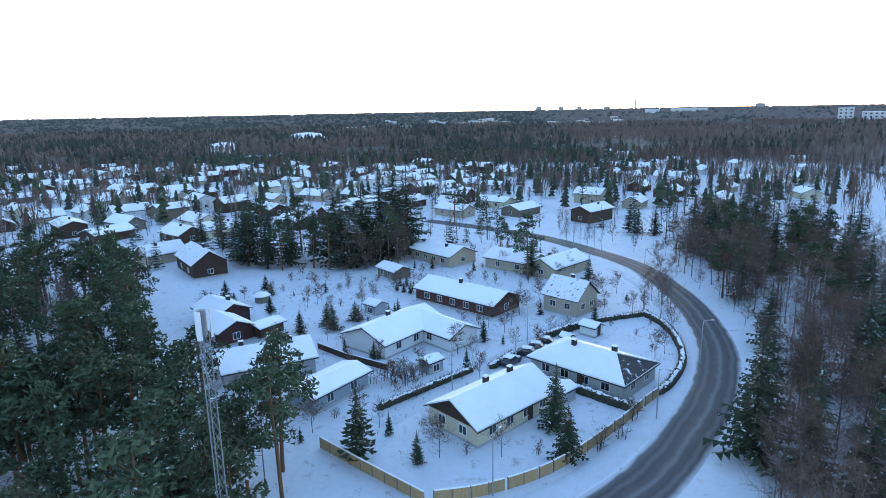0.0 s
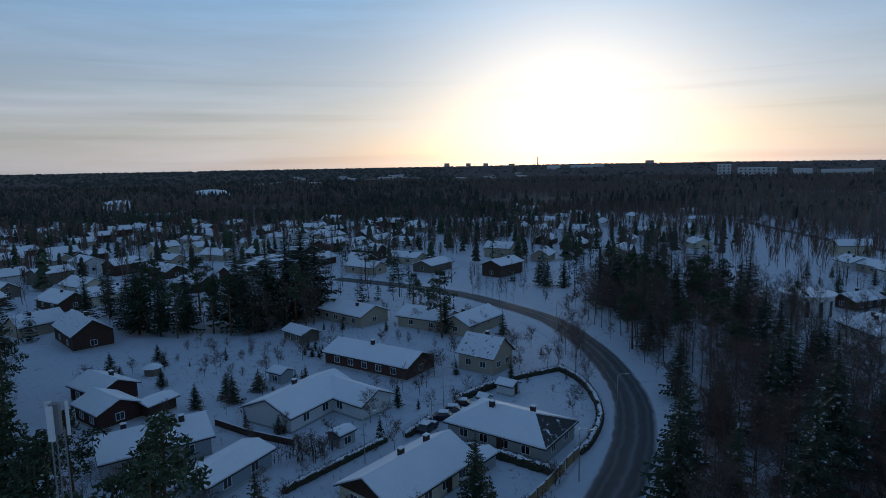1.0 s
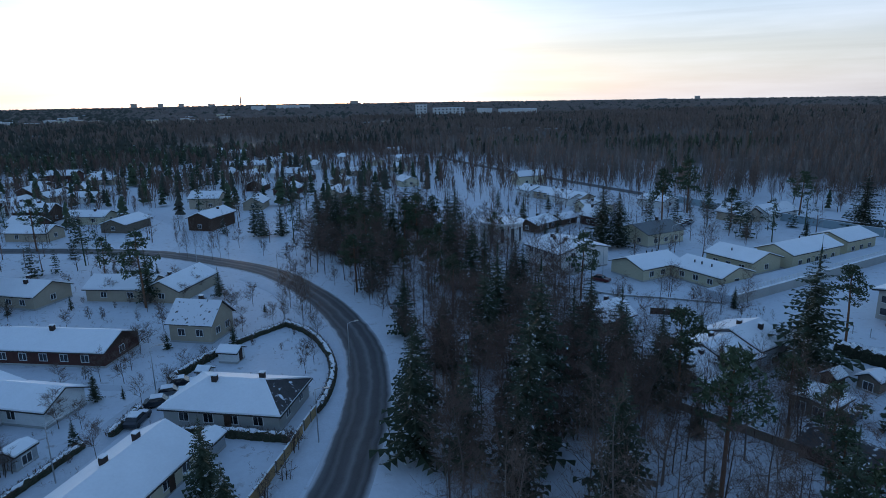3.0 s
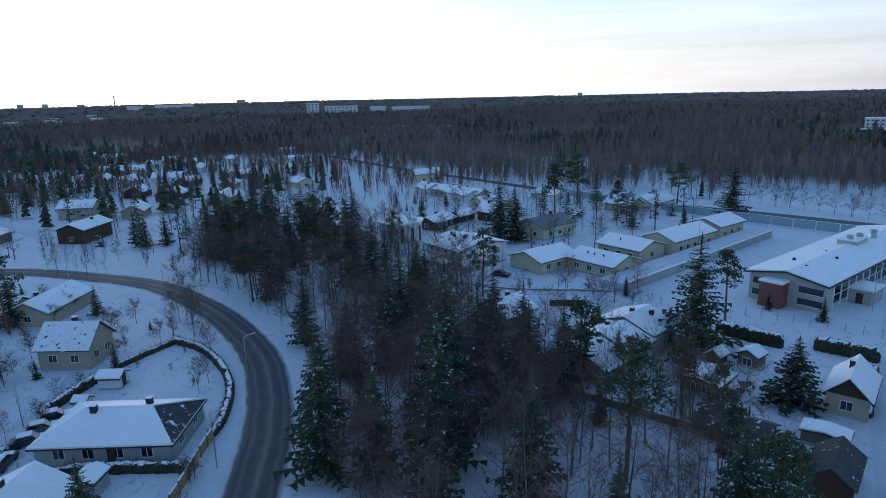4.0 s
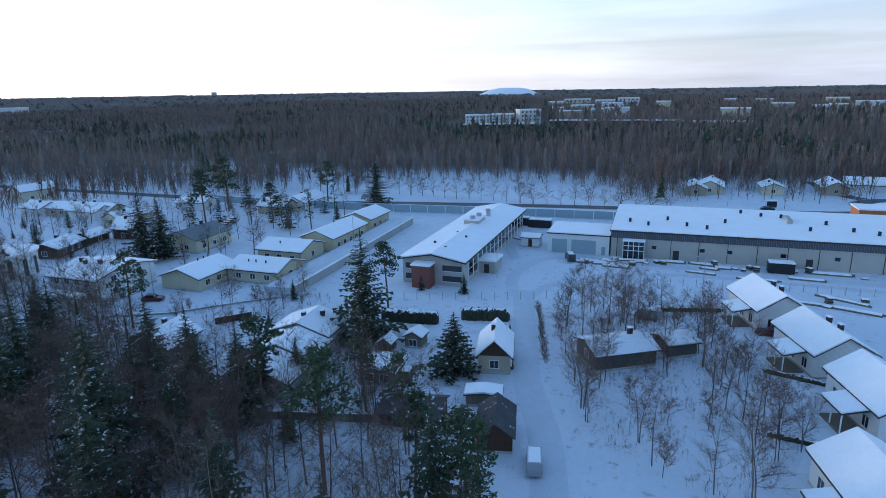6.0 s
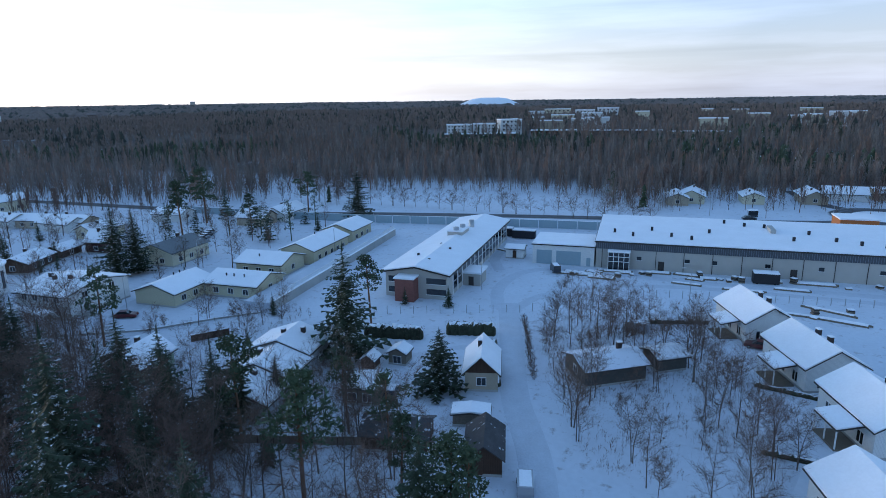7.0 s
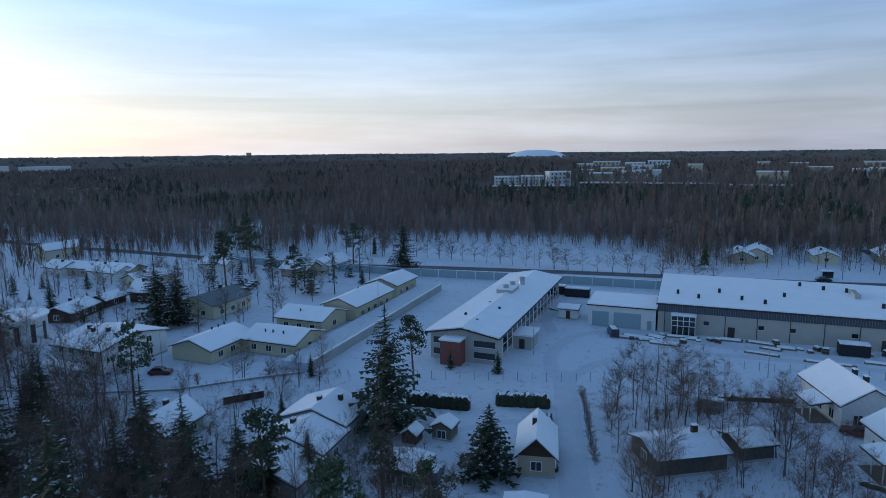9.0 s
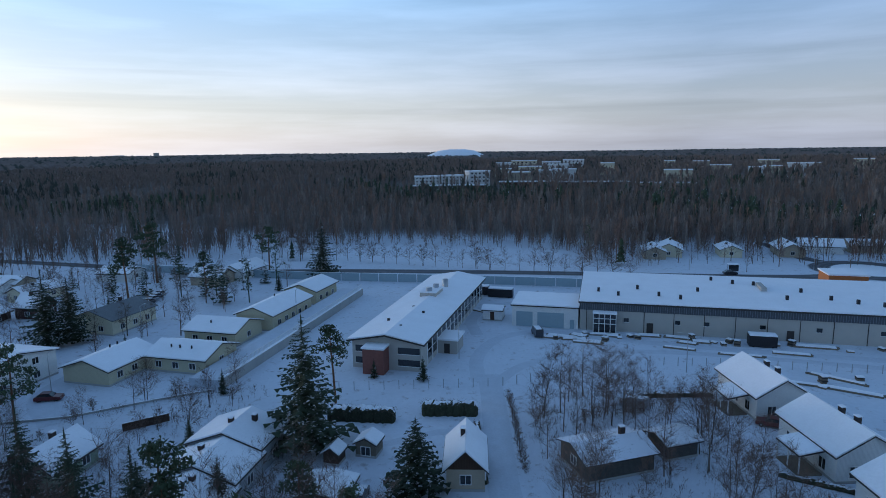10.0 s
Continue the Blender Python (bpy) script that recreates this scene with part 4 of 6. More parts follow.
mixed(scatter([(45, 48), (62, 47), (64, 72), (50, 76)], 7, 4.5, 91), ((SPR, 1.0, 11, 16),), 92)
TALL = [(43, 118), (45, 150), (52, 188), (84, 184), (88, 160), (74, 140), (72, 116), (60, 100), (46, 100)]
mixed(scatter(TALL, 20, 4.0, 51), ((SPR, 0.75, 14, 20), (PIN, 0.25, 14, 18)), 52)
WEST = [(-27, 40), (-36, 56), (-58, 64), (-74, 84), (-84, 106), (-104, 118), (-140, 110), (-110, 60), (-70, 25), (-40, 15), (-28, 28)]
mixed(scatter(WEST, 160, 3.0, 7), ((PIN, 0.52, 13, 19), (SPR, 0.12, 10, 16), (BIR, 0.36, 9, 14)), 8)
NEARWEST = [(-64, 18), (-31, 20), (-33, 46), (-64, 66), (-80, 50)]
for x, y in scatter(NEARWEST, 18, 3.2, 71):
    PIN.plant(x, y, random.Random(int(x * 10)).uniform(12.5, 16.5), 1.2, "tall full-crowned pine in a dense stand")
BELT = [(-100, 150), (-60, 140), (-34, 150), (-26, 172), (-60, 176), (-98, 172)]
mixed(scatter(BELT, 40, 3.5, 9), ((SPR, 0.35, 14, 22), (BIR, 0.45, 10, 15), (PIN, 0.2, 13, 18)), 10)
GARDEN = [(58, -8), (68, 8), (82, 13), (104, 19), (114, 20), (118, 2), (108, -8), (92, -14), (74, -16)]
CLEARING = [(60, -8), (68, 8), (80, 10), (90, 2), (84, -10), (70, -14)]
mixed(scatter(GARDEN, 52, 2.4, 11, lambda x, y: free(x, y) and not inside(x, y, CLEARING)), ((BIR, 0.4, 7, 12), (ALD, 0.35, 6, 10), (APP, 0.25, 3.5, 6)), 12)
mixed(scatter(CLEARING, 13, 3.0, 61), ((BIR, 0.4, 8, 12), (ALD, 0.3, 6, 10), (APP, 0.3, 3.5, 5)), 62)
PLOTS = [(-36, 56), (-20, 54), (0, 54), (20, 78), (26, 110), (20, 140), (-10, 185), (-60, 140), (-75, 100), (-56, 70)]
mixed(scatter(PLOTS, 165, 2.5, 13), ((APP, 0.5, 2.5, 5), (BUS, 0.4, 1.2, 2.6), (CON, 0.1, 1.5, 4)), 14)
EAST = [(90, 92), (110, 75), (100, 66), (78, 64), (70, 72), (66, 92)]
mixed(scatter(EAST, 30, 2.4, 15), ((ALD, 0.4, 5, 8), (BUS, 0.5, 1.5, 3), (SPR, 0.1, 4, 6)), 16)
# young trees along the main road
for i in range(26):
    x, y = 212 - 0.13 * (i * 5.2 - 60) + 12, 130 - i * 5.2
    (BIR, ALD)[i % 3 == 1].plant(x, y, random.Random(i).uniform(6.5, 9.5), 1.45)
for i in range(16):
    BIR.plant(226 + (i * 7 % 5) * 3.2, 122 + i * 3.6, 9 + (i * 5 % 4), 1.2)
# garden planting that stands out
for i, (x, y) in enumerate(((-27.5, 74.5), (-26, 76), (-24.5, 75), (-23, 77), (-21.5, 76), (-25, 78), (-20, 78), (-22.5, 74.5), (8.5, 60.5), (5.5, 58), (11, 66))):
    BUS.plant(x, y, 2.6 + 0.3 * (i % 4), 1.2)
for i in range(14):
    CON.plant(-33.5 + (i % 7) * 1.9, 126 + (i // 7) * 4 - (i % 7) * 1.3, 2.2 + 0.4 * (i % 3), 1.3)
for x, y, h in ((-58, 108, 4), (-68, 112, 3.5), (-73, 118, 4.5), (-63, 121, 3), (-70, 108, 4), (-66, 125, 4), (-41, 98, 6), (-43, 101, 5), (-38, 104, 4.5), (-47, 96, 5)):
    SPR.plant(x, y, h, 1.6)
for i in range(17):
    BUS.plant(88 + i * 1.45, 17.6 + i * 0.36, 1.5 + 0.4 * (i % 3), 0.9)
for i in range(12):
    BUS.plant(104 + i * 1.1, 12 - i * 1.5, 1.8 + 0.5 * (i % 3), 1.0)
for i, (x, y) in enumerate(((25, 112), (26.5, 118), (27, 124), (23.5, 106), (24.3, 100), (27.6, 115), (24.8, 121), (22, 115), (26, 130))):
    BIR.plant(x, y, 7 + (i * 7 % 4), 0.9)
for i in range(7):
    BIR.plant(9 + i * 1.9, 181 - i * 2.0, 9.5 + (i % 3), 0.45)
for i, (x, y) in enumerate(((34.5, 81), (37, 90), (38.6, 98), (39.5, 106), (40, 114), (39.6, 122), (38, 131), (41.5, 110), (42, 119), (35, 145), (33, 152), (38, 165), (30, 170), (45, 185), (26, 185))):
    APP.plant(x, y, 4.5 + (i * 5 % 3), 0.9)
LANEWOOD = [(62, 24), (74, 34), (80, 46), (70, 52), (62, 60), (64, 78), (72, 90), (60, 92), (52, 70), (52, 40)]
mixed(scatter(LANEWOOD, 24, 2.6, 17), ((BIR, 0.45, 7, 12), (ALD, 0.45, 6, 11), (SPR, 0.1, 5, 9)), 18)
BEHIND = [(104, 104), (128, 104), (150, 108), (186, 104), (190, 150), (170, 200), (120, 200), (104, 150)]
mixed(scatter(BEHIND, 64, 3.2, 19), ((BIR, 0.4, 6, 10), (ALD, 0.4, 5, 9), (SPR, 0.06, 6, 11), (CON, 0.14, 2, 5)), 20)

# ---- far houses ----
FARLEFT = [(-259, 270), (-198, 214), (-168, 190), (-148, 183), (-188, 228), (-120, 183), (-337, 367), (-328, 381), (-307, 379), (-224, 231), (-283, 405), (-265, 417), (-296, 406), (-357, 425), (-363, 383),
           (-319, 408), (-288, 320), (-264, 319), (-227, 309), (-214, 309), (-207, 269), (-242, 276), (-193, 269), (-110, 153), (-199, 411), (-166, 380), (-124, 377), (-99, 322), (-135, 367), (-168, 290),
           (-93, 351), (-78, 388), (-76, 445), (-94, 414), (-108, 391), (-111, 191)]
MIDDLE = [(-54, 302), (-70, 316), (-53, 259), (-43, 311), (-32, 273), (-31, 329), (-40, 354), (-18, 318), (-60, 336), (-14, 258), (-30, 235), (-3, 237), (-10, 388), (-43, 422), (-75, 453), (-80, 407),
          (-64, 371), (-50, 403), (29, 270), (46, 256), (24, 224), (84, 357), (97, 442), (75, 548), (86, 511), (68, 289), (-5, 149), (6, 145)]
VILLAGE = [(205, 472), (172, 387), (127, 282), (158, 217), (158, 193), (154, 172), (182, 167), (183, 132), (195, 128), (181, 251)]
BEYOND = [(264, -16), (266, -38), (272, -60), (279, -73), (284, -90), (258, -10)]
rnd = random.Random(3)


def far_house(x, y, near=False):
    paint, word = rnd.choice(((CREAM, "cream"), (BEIGE, "beige"), (BROWN, "dark brown"), (OLDWOOD, "weathered wooden"), (BEIGE, "beige"), (REDBRICK, "red brick"), (BROWN, "dark brown"), (WHITE, "white")))
    L, W = rnd.uniform(11.5, 17), rnd.uniform(8.5, 11)
    tall = rnd.random() < 0.25
    eave = 4.4 if tall else 2.9
    yaw = rnd.choice((-38, 52, -30, 60)) + rnd.uniform(-6, 6)
    if x > 100:
        paint, word = rnd.choice(((CREAM, "cream"), (WHITE, "white"), (BEIGE, "beige")))
        yaw = rnd.choice((0, 90)) + rnd.uniform(-8, 8)
    h = house("house", word + (" two-storey house" if tall else " bungalow") + " with a snowy roof among gardens", x, y, yaw, L, W, eave, eave + rnd.uniform(1.5, 2.4), paint, None,
              ((rnd.uniform(-0.4, 0.5), rnd.uniform(-0.3, 0.3)),), (2, 0, 1, 1) if yaw < 20 or x > 100 else (0, 2, 1, 0), group="houses of the district", base=False, thick=0.3)
    SPOTS.append((x, y, max(L, W) / 2 + 1))
    return h


for x, y in FARLEFT + MIDDLE + VILLAGE + BEYOND:
    far_house(x, y)
for x, y in scatter([(-400, 330), (-330, 250), (-150, 176), (-100, 195), (-20, 225), (0, 300), (-10, 420), (-150, 450), (-300, 450), (-390, 430)], 76, 18, 33, lambda x, y: free(x, y, 7)):
    far_house(x, y)
for x, y in scatter([(60, 240), (100, 250), (150, 300), (180, 420), (100, 500), (60, 420), (40, 300)], 16, 24, 34, lambda x, y: free(x, y, 9)):
    far_house(x, y)

# ---- woods ----
FIELD = [(225, 17), (222, 80), (226, 112), (238, 150), (256, 182), (268, 178), (258, 142), (268, 108), (270, 60), (266, 20), (250, 14)]


def joined(name, proto, places, material, label, lo, hi, seed, wide=1.0):
    """One mesh of many trees, each a turned and scaled copy of a small shape."""
    rs = np.random.RandomState(seed)
    v = np.array(proto.v, dtype=np.float64)
    tri = []
    for q in proto.f:
        for i in range(1, len(q) - 1):
            tri.append((q[0], q[i], q[i + 1]))
    tri = np.array(tri)
    p = np.array(places)
    n = len(p)
    top = v[:, 2].max()
    s = rs.uniform(lo, hi, n) / top
    w = s * rs.uniform(0.8, 1.25, n) * wide
    a_ = rs.uniform(0, 6.28, n)
    c, d = np.cos(a_) * w, np.sin(a_) * w
    vv = np.empty((n, len(v), 3))
    vv[:, :, 0] = p[:, 0:1] + np.outer(c, v[:, 0]) - np.outer(d, v[:, 1])
    vv[:, :, 1] = p[:, 1:2] + np.outer(d, v[:, 0]) + np.outer(c, v[:, 1])
    vv[:, :, 2] = p[:, 2:3] + np.outer(s, v[:, 2])
    ff = (tri[None, :, :] + (np.arange(n) * len(v))[:, None, None]).reshape(-1)
    me = bpy.data.meshes.new(name)
    me.vertices.add(n * len(v))
    me.vertices.foreach_set("co", vv.reshape(-1))
    m = len(ff) // 3
    me.loops.add(m * 3)
    me.loops.foreach_set("vertex_index", ff.astype(np.int32))
    me.polygons.add(m)
    me.polygons.foreach_set("loop_start", np.arange(0, m * 3, 3, dtype=np.int32))
    me.update(calc_edges=True)
    me.materials.append(material)
    ob = part(name, me, material)
    return tagged(ob, label, "woods", kind="stuff")


def cone_proto(seed, h, r, tiers, sides):
    rnd_ = random.Random(seed)
    g = Geo()
    for t in range(tiers):
        z0, z1 = h * (0.1 + 0.75 * t / tiers), h * (0.1 + 0.75 * t / tiers + 1.15 / tiers)
        R = r * (1 - 0.72 * t / tiers)
        k = len(g.v)
        a0 = rnd_.random() * 6
        for j in range(sides):
            q = R * rnd_.uniform(0.65, 1.25)
            a_ = a0 + 6.283 * j / sides
            g.v.append((q * math.cos(a_), q * math.sin(a_), z0 + rnd_.uniform(-0.05, 0.05) * h))
        g.v.append((0, 0, min(h, z1)))
        for j in range(sides):
            g.f.append((k + j, k + (j + 1) % sides, k + sides))
    return g


def brush_proto(seed, h, r, n, width, low=0.12):
    """A bare crown far off: two stems and a spray of thin upright slivers."""
    rnd_ = random.Random(seed)
    g = Geo()
    w = h * 0.008
    for sx in (-0.05, 0.07):
        x0 = sx * h
        g.add([(x0 + w, 0, -0.3), (x0 - w * 0.5, w, -0.3), (x0 - w * 0.5, -w, -0.3), (x0 * 2, 0, h * 0.95)], [(0, 1, 3), (1, 2, 3), (2, 0, 3)])
    for i in range(n):
        z = h * rnd_.uniform(low, 0.74)
        a_ = rnd_.random() * 6.283
        q = r * rnd_.uniform(0.15, 1.0) * (1.2 - z / h * 0.8)
        zt = min(h, z + h * rnd_.uniform(0.2, 0.4))
        cx, cy = math.cos(a_), math.sin(a_)
        ww = width * rnd_.uniform(0.6, 1.3)
        g.add([(q * 0.3 * cx, q * 0.3 * cy, z), (q * cx - cy * ww, q * cy + cx * ww, zt), (q * 0.9 * cx + cy * ww, q * 0.9 * cy - cx * ww, zt * 0.96)], [(0, 1, 2)])
    return g


def pine_low(seed, h):
    return pine_geo(seed, h, 9, 9, 0.45, 0.2)


def sow(r0, r1, step, seed, keep):
    """Places in the wide sector that the walk looks over, thinned by keep(x, y)."""
    rs = random.Random(seed)
    out = []
    n = int(2 * r1 / step)
    for i in range(n):
        for j in range(n):
            x, y = -r1 + (i + rs.random()) * step, -r1 + (j + rs.random()) * step
            r = math.hypot(x, y)
            if r < r0 or r > r1:
                continue
            az = math.degrees(math.atan2(x, y))
            if az < -52 or az > 122:
                continue
            if rs.random() < keep(x, y):
                out.append((x, y, far_rise(x, y)))
    return out


def near_density(x, y):
    if inside(x, y, FIELD) or not free(x, y):
        return 0
    if x < 190 and y < 205 and (x > 60 or (x > -100 and y < 178)):
        if x > 100 and y > 104:
            return 0.34
        return 0
    if 186 < x < 224 and y < 150:
        return 0
    if 222 <= x < 300 and y <= 20:
        return 1.0 if x > 244 else 0.08
    if x > 205 and (y > 150 or x > 285):
        return 0
    gap = noise.noise((x * 0.02, y * 0.02, 1.0))
    if math.hypot(x, y) < 470:
        return (0.64 if gap > -0.05 else 0.34) if x < -40 else (0.66 if gap > -0.05 else 0.38)
    return 1.0


def east_density(x, y):
    """The tall wood beyond the main road, with an open glade of thin trees in it."""
    if x < 208 or inside(x, y, FIELD) or not free(x, y):
        return 0
    if y < 165 and x < 262 and not (20 > y > -8 and x > 238):
        return 0
    if ((x - 335) / 75) ** 2 + ((y - 285) / 55) ** 2 < 1 or ((x - 262) / 34) ** 2 + ((y - 222) / 22) ** 2 < 1:
        return 0.42
    if x > 455 and 60 < y < 190:
        return 0.2
    return 1.0 if noise.noise((x * 0.02, y * 0.02, 1.0)) > -0.3 else 0.45


def wood_density(x, y):
    g = noise.noise((x * 0.006, y * 0.006, 5.0))
    if g > 0.33:
        return 0.12
    return 0.95


def conifer_share(x, y):
    if math.hypot(x, y) < 470 and x < 100:
        return 0.27
    return 0.40 + 1.1 * noise.noise((x * 0.008, y * 0.008, 9.0)) + (0.10 if x < 60 else -0.36)


def split(places, seed):
    rs = random.Random(seed)
    a_, b_ = [], []
    for p in places:
        (a_ if rs.random() < conifer_share(p[0], p[1]) else b_).append(p)
    return a_, b_


con, bare = split(sow(112, 560, 6.0, 41, near_density), 42)
close = [p for p in con if math.hypot(p[0], p[1]) < 250]
con = [p for p in con if math.hypot(p[0], p[1]) >= 250]
SPRUCES, PINES = "dark spruces standing among the houses and in the woods", "tall pines standing among the houses and in the woods"
joined("conifers", spruce_geo(101, 14, 3.2, 0.95, 7, 2)[1], close[:: 3], SPRUCE, SPRUCES, 7, 15, 1)
pl = pine_geo(103, 14, 20, 20, 0.25, 0.2)
pl[1].add(pl[0].v, pl[0].f)
joined("conifers", pl[1], close[1:: 3], PINE, PINES, 9, 15, 3)
joined("conifers", spruce_geo(102, 14, 2.9, 0.95, 7, 2)[1], close[2:: 3], SPRUCE, SPRUCES, 7, 15, 2)
for k in range(3):
    joined("conifers", cone_proto(140 + k, 14, 2.9 + 0.3 * k, 6, 6), con[k:: 3], (SPRUCE, FARPINE, PINE)[k], SPRUCES, 7, 13, 20 + k)
near_bare = [p for p in bare if math.hypot(p[0], p[1]) < 260]
bare = [p for p in bare if math.hypot(p[0], p[1]) >= 260]
for k in range(3):
    bt, bc = bare_geo(150 + k, 12, 0.26, 11, 4, 4, 0.2, 1, 1.7)
    bc.add(bt.v, bt.f)
    joined("bare_trees", bc, near_bare[k:: 3], (TWIG, REDTWIG, BARK)[k], "leafless birches and alders among the houses", 6, 11, 30 + k)
for k in range(4):
    joined("bare_trees", brush_proto(110 + k, 12, 2.6, 42, 0.15), bare[k:: 4], (TWIG, REDTWIG, TWIG, FARWOOD)[k], "leafless birches and alders among the houses", 7, 13, 4 + k)
con, bare = split(sow(215, 560, 4.7, 47, east_density), 48)
for k in range(3):
    joined("conifers", cone_proto(170 + k, 18, 2.9 + 0.3 * k, 8, 6), con[k:: 3], (SPRUCE, FARPINE, PINE)[k], "dark conifers in the tall wood beyond the main road", 9, 14, 50 + k)
for k in range(4):
    joined("bare_trees", brush_proto(180 + k, 17, 2.6, 54, 0.11, 0.01), bare[k:: 4], (BROWNWOOD, FARWOOD, GREYWOOD, GREYWOOD)[k], "tall leafless wood of birch and aspen", 9, 15, 60 + k)
con, bare = split(sow(560, 1400, 9.8, 43, wood_density), 44)
joined("distant_conifers", cone_proto(120, 14, 3.4, 4, 5), con[:: 2], FARPINE, "dense conifer forest in the distance", 11, 18, 8)
joined("distant_conifers", cone_proto(121, 14, 4.2, 3, 5), con[1:: 2], FARPINE, "dense conifer forest in the distance", 10, 17, 9)
joined("distant_bare_trees", brush_proto(122, 15, 3.6, 14, 0.5), bare, FARWOOD, "brown leafless forest in the distance", 11, 17, 10)
con, bare = split(sow(1400, 4300, 32, 45, wood_density), 46)
joined("far_forest", cone_proto(130, 11, 13, 2, 5), con, FARPINE, "dark forest reaching to the horizon", 9, 14, 11)
joined("far_forest", cone_proto(131, 10, 15, 2, 5), bare, FARWOOD, "brown forest reaching to the horizon", 8, 12, 12)


# ---- undergrowth ----
def undergrowth(poly, n, seed, lo, hi, label):
    spots = []
    for x, y in scatter(poly, n, 0.5, seed):
        if noise.noise((x * 0.12, y * 0.12, seed)) > -0.12:
            spots.append((x, y, 0.0))
    joined("undergrowth", brush_proto(160 + seed, 1.0, 0.55, 11, 0.022), spots, TWIG, label, lo, hi, seed)


undergrowth(WOOD, 1500, 1, 0.5, 1.7, "low bare undergrowth poking through the snow")
undergrowth(GARDEN, 1100, 2, 0.4, 1.6, "dry stalks and scrub in an overgrown garden")
undergrowth(PLOTS, 1500, 3, 0.3, 0.9, "dry garden stalks poking through the snow")
undergrowth(WEST, 700, 4, 0.4, 1.3, "low bare undergrowth poking through the snow")
undergrowth([(60, 26), (78, 34), (96, 56), (110, 72), (90, 90), (66, 92), (60, 60)], 900, 5, 0.4, 1.5, "scrub and dry stalks between plots")


# ---- landmarks on the horizon ----
def polar(az, r):
    return r * math.sin(radians(az)), r * math.cos(radians(az))


def block(name, label, az, r, length, depth, height, walls, floors=0, cols=0, turn=0, sink=0.0):
    """A far block of flats or hall: walls, a flat snowy roof, rows of windows."""
    x, y = polar(az, r)
    h = thing(name, label, "building", x, y, far_rise(x, y) - sink, -az + turn)
    part("wall", Geo().box(0, 0, 0, length, depth, height), walls, h)
    part("roof", Geo().box(0, 0, height, length + 0.6, depth + 0.6, 0.8), SNOW, h)
    for i in range(floors):
        for j in range(cols):
            px = ((j + 0.5) / cols - 0.5) * length * 0.94
            part("window", Geo().box(px, -depth / 2, (i + 0.35) * height / floors, length / cols * 0.36, 0.3, height / floors * 0.4), GLASS, h)
    return h


block("apartment_block", "white three-storey apartment block with a snowy roof", 73.2, 560, 22, 11, 11, WHITE, 4, 7)
block("apartment_block", "white three-storey apartment block with a snowy roof", 75.5, 568, 20, 11, 11, WHITE, 4, 6)
block("apartment_block", "white apartment block set back on the slope", 77.8, 580, 20, 12, 14, WHITE, 4, 5, 20)
block("row_house", "long low row house under snow", 75.2, 530, 62, 9, 5, BROWN, 1, 8)
block("row_house", "long low row house under snow", 82.5, 545, 52, 9, 6, BROWN, 1, 8)
block("row_house", "long low row house under snow", 88.0, 525, 56, 9, 7, BROWN, 1, 8)
block("row_house", "long low row house under snow", 94.0, 515, 44, 9, 7, BEIGE, 1, 6)
block("apartment_block", "pale apartment block on the wooded slope", 82.2, 850, 34, 12, 17, CREAM, 4, 6)
block("apartment_block", "pale apartment block on the wooded slope", 84.6, 820, 24, 12, 16, WHITE, 4, 5)
block("apartment_block", "pale apartment block on the wooded slope", 86.6, 880, 28, 12, 17, WHITE, 4, 5)
block("hospital_building", "large white building above the woods", 28.7, 1380, 70, 22, 24, WHITE, 4, 8)
block("hospital_building", "white tower wing above the woods", 26.2, 1400, 26, 20, 31, WHITE, 5, 3)
block("industrial_hall", "low white hall above the woods", 32.0, 1500, 36, 20, 19, WHITE)
block("industrial_hall", "long low white hall above the woods", 35.0, 1500, 90, 20, 17, WHITE)
for az, hh, ww in ((2.0, 30, 34), (4.0, 28, 30), (5.6, 26, 30), (8.0, 20, 40), (20.2, 26, 50), (50.3, 26, 30), (47.5, 14, 60)):
    block("tower_block", "tower block on the far horizon", az, 4000, ww, 25, hh, PANEL)
block("shopping_hall", "long bright hall near the horizon", 11.8, 2600, 55, 30, 20, WHITE)
block("shopping_hall", "long bright hall near the horizon", 14.8, 2900, 150, 30, 18, WHITE)
rq = random.Random(12)
for i in range(26):
    az = rq.uniform(-16, 9)
    block("far_house", "far snow-roofed house among woods", az, rq.uniform(1250, 1900), rq.uniform(14, 30), 12, rq.uniform(9, 12), rq.choice((WHITE, CREAM, BEIGE)))
for i in range(22):
    az = rq.uniform(80, 112)
    block("far_house", "far snow-roofed house on the wooded slope", az, rq.uniform(560, 1000), rq.uniform(14, 30), 11, rq.uniform(10, 15), rq.choice((WHITE, CREAM, BEIGE)))
x, y = polar(10.4, 4000)
c = thing("factory_chimney", "tall thin chimney on the far horizon", "chimney", x, y, far_rise(x, y))
part("shaft", Geo().tube([(0, 0, 0), (0, 0, 35), (0, 0, 62)], [4.5, 3.6, 3.0], 10), CONCRETE, c)


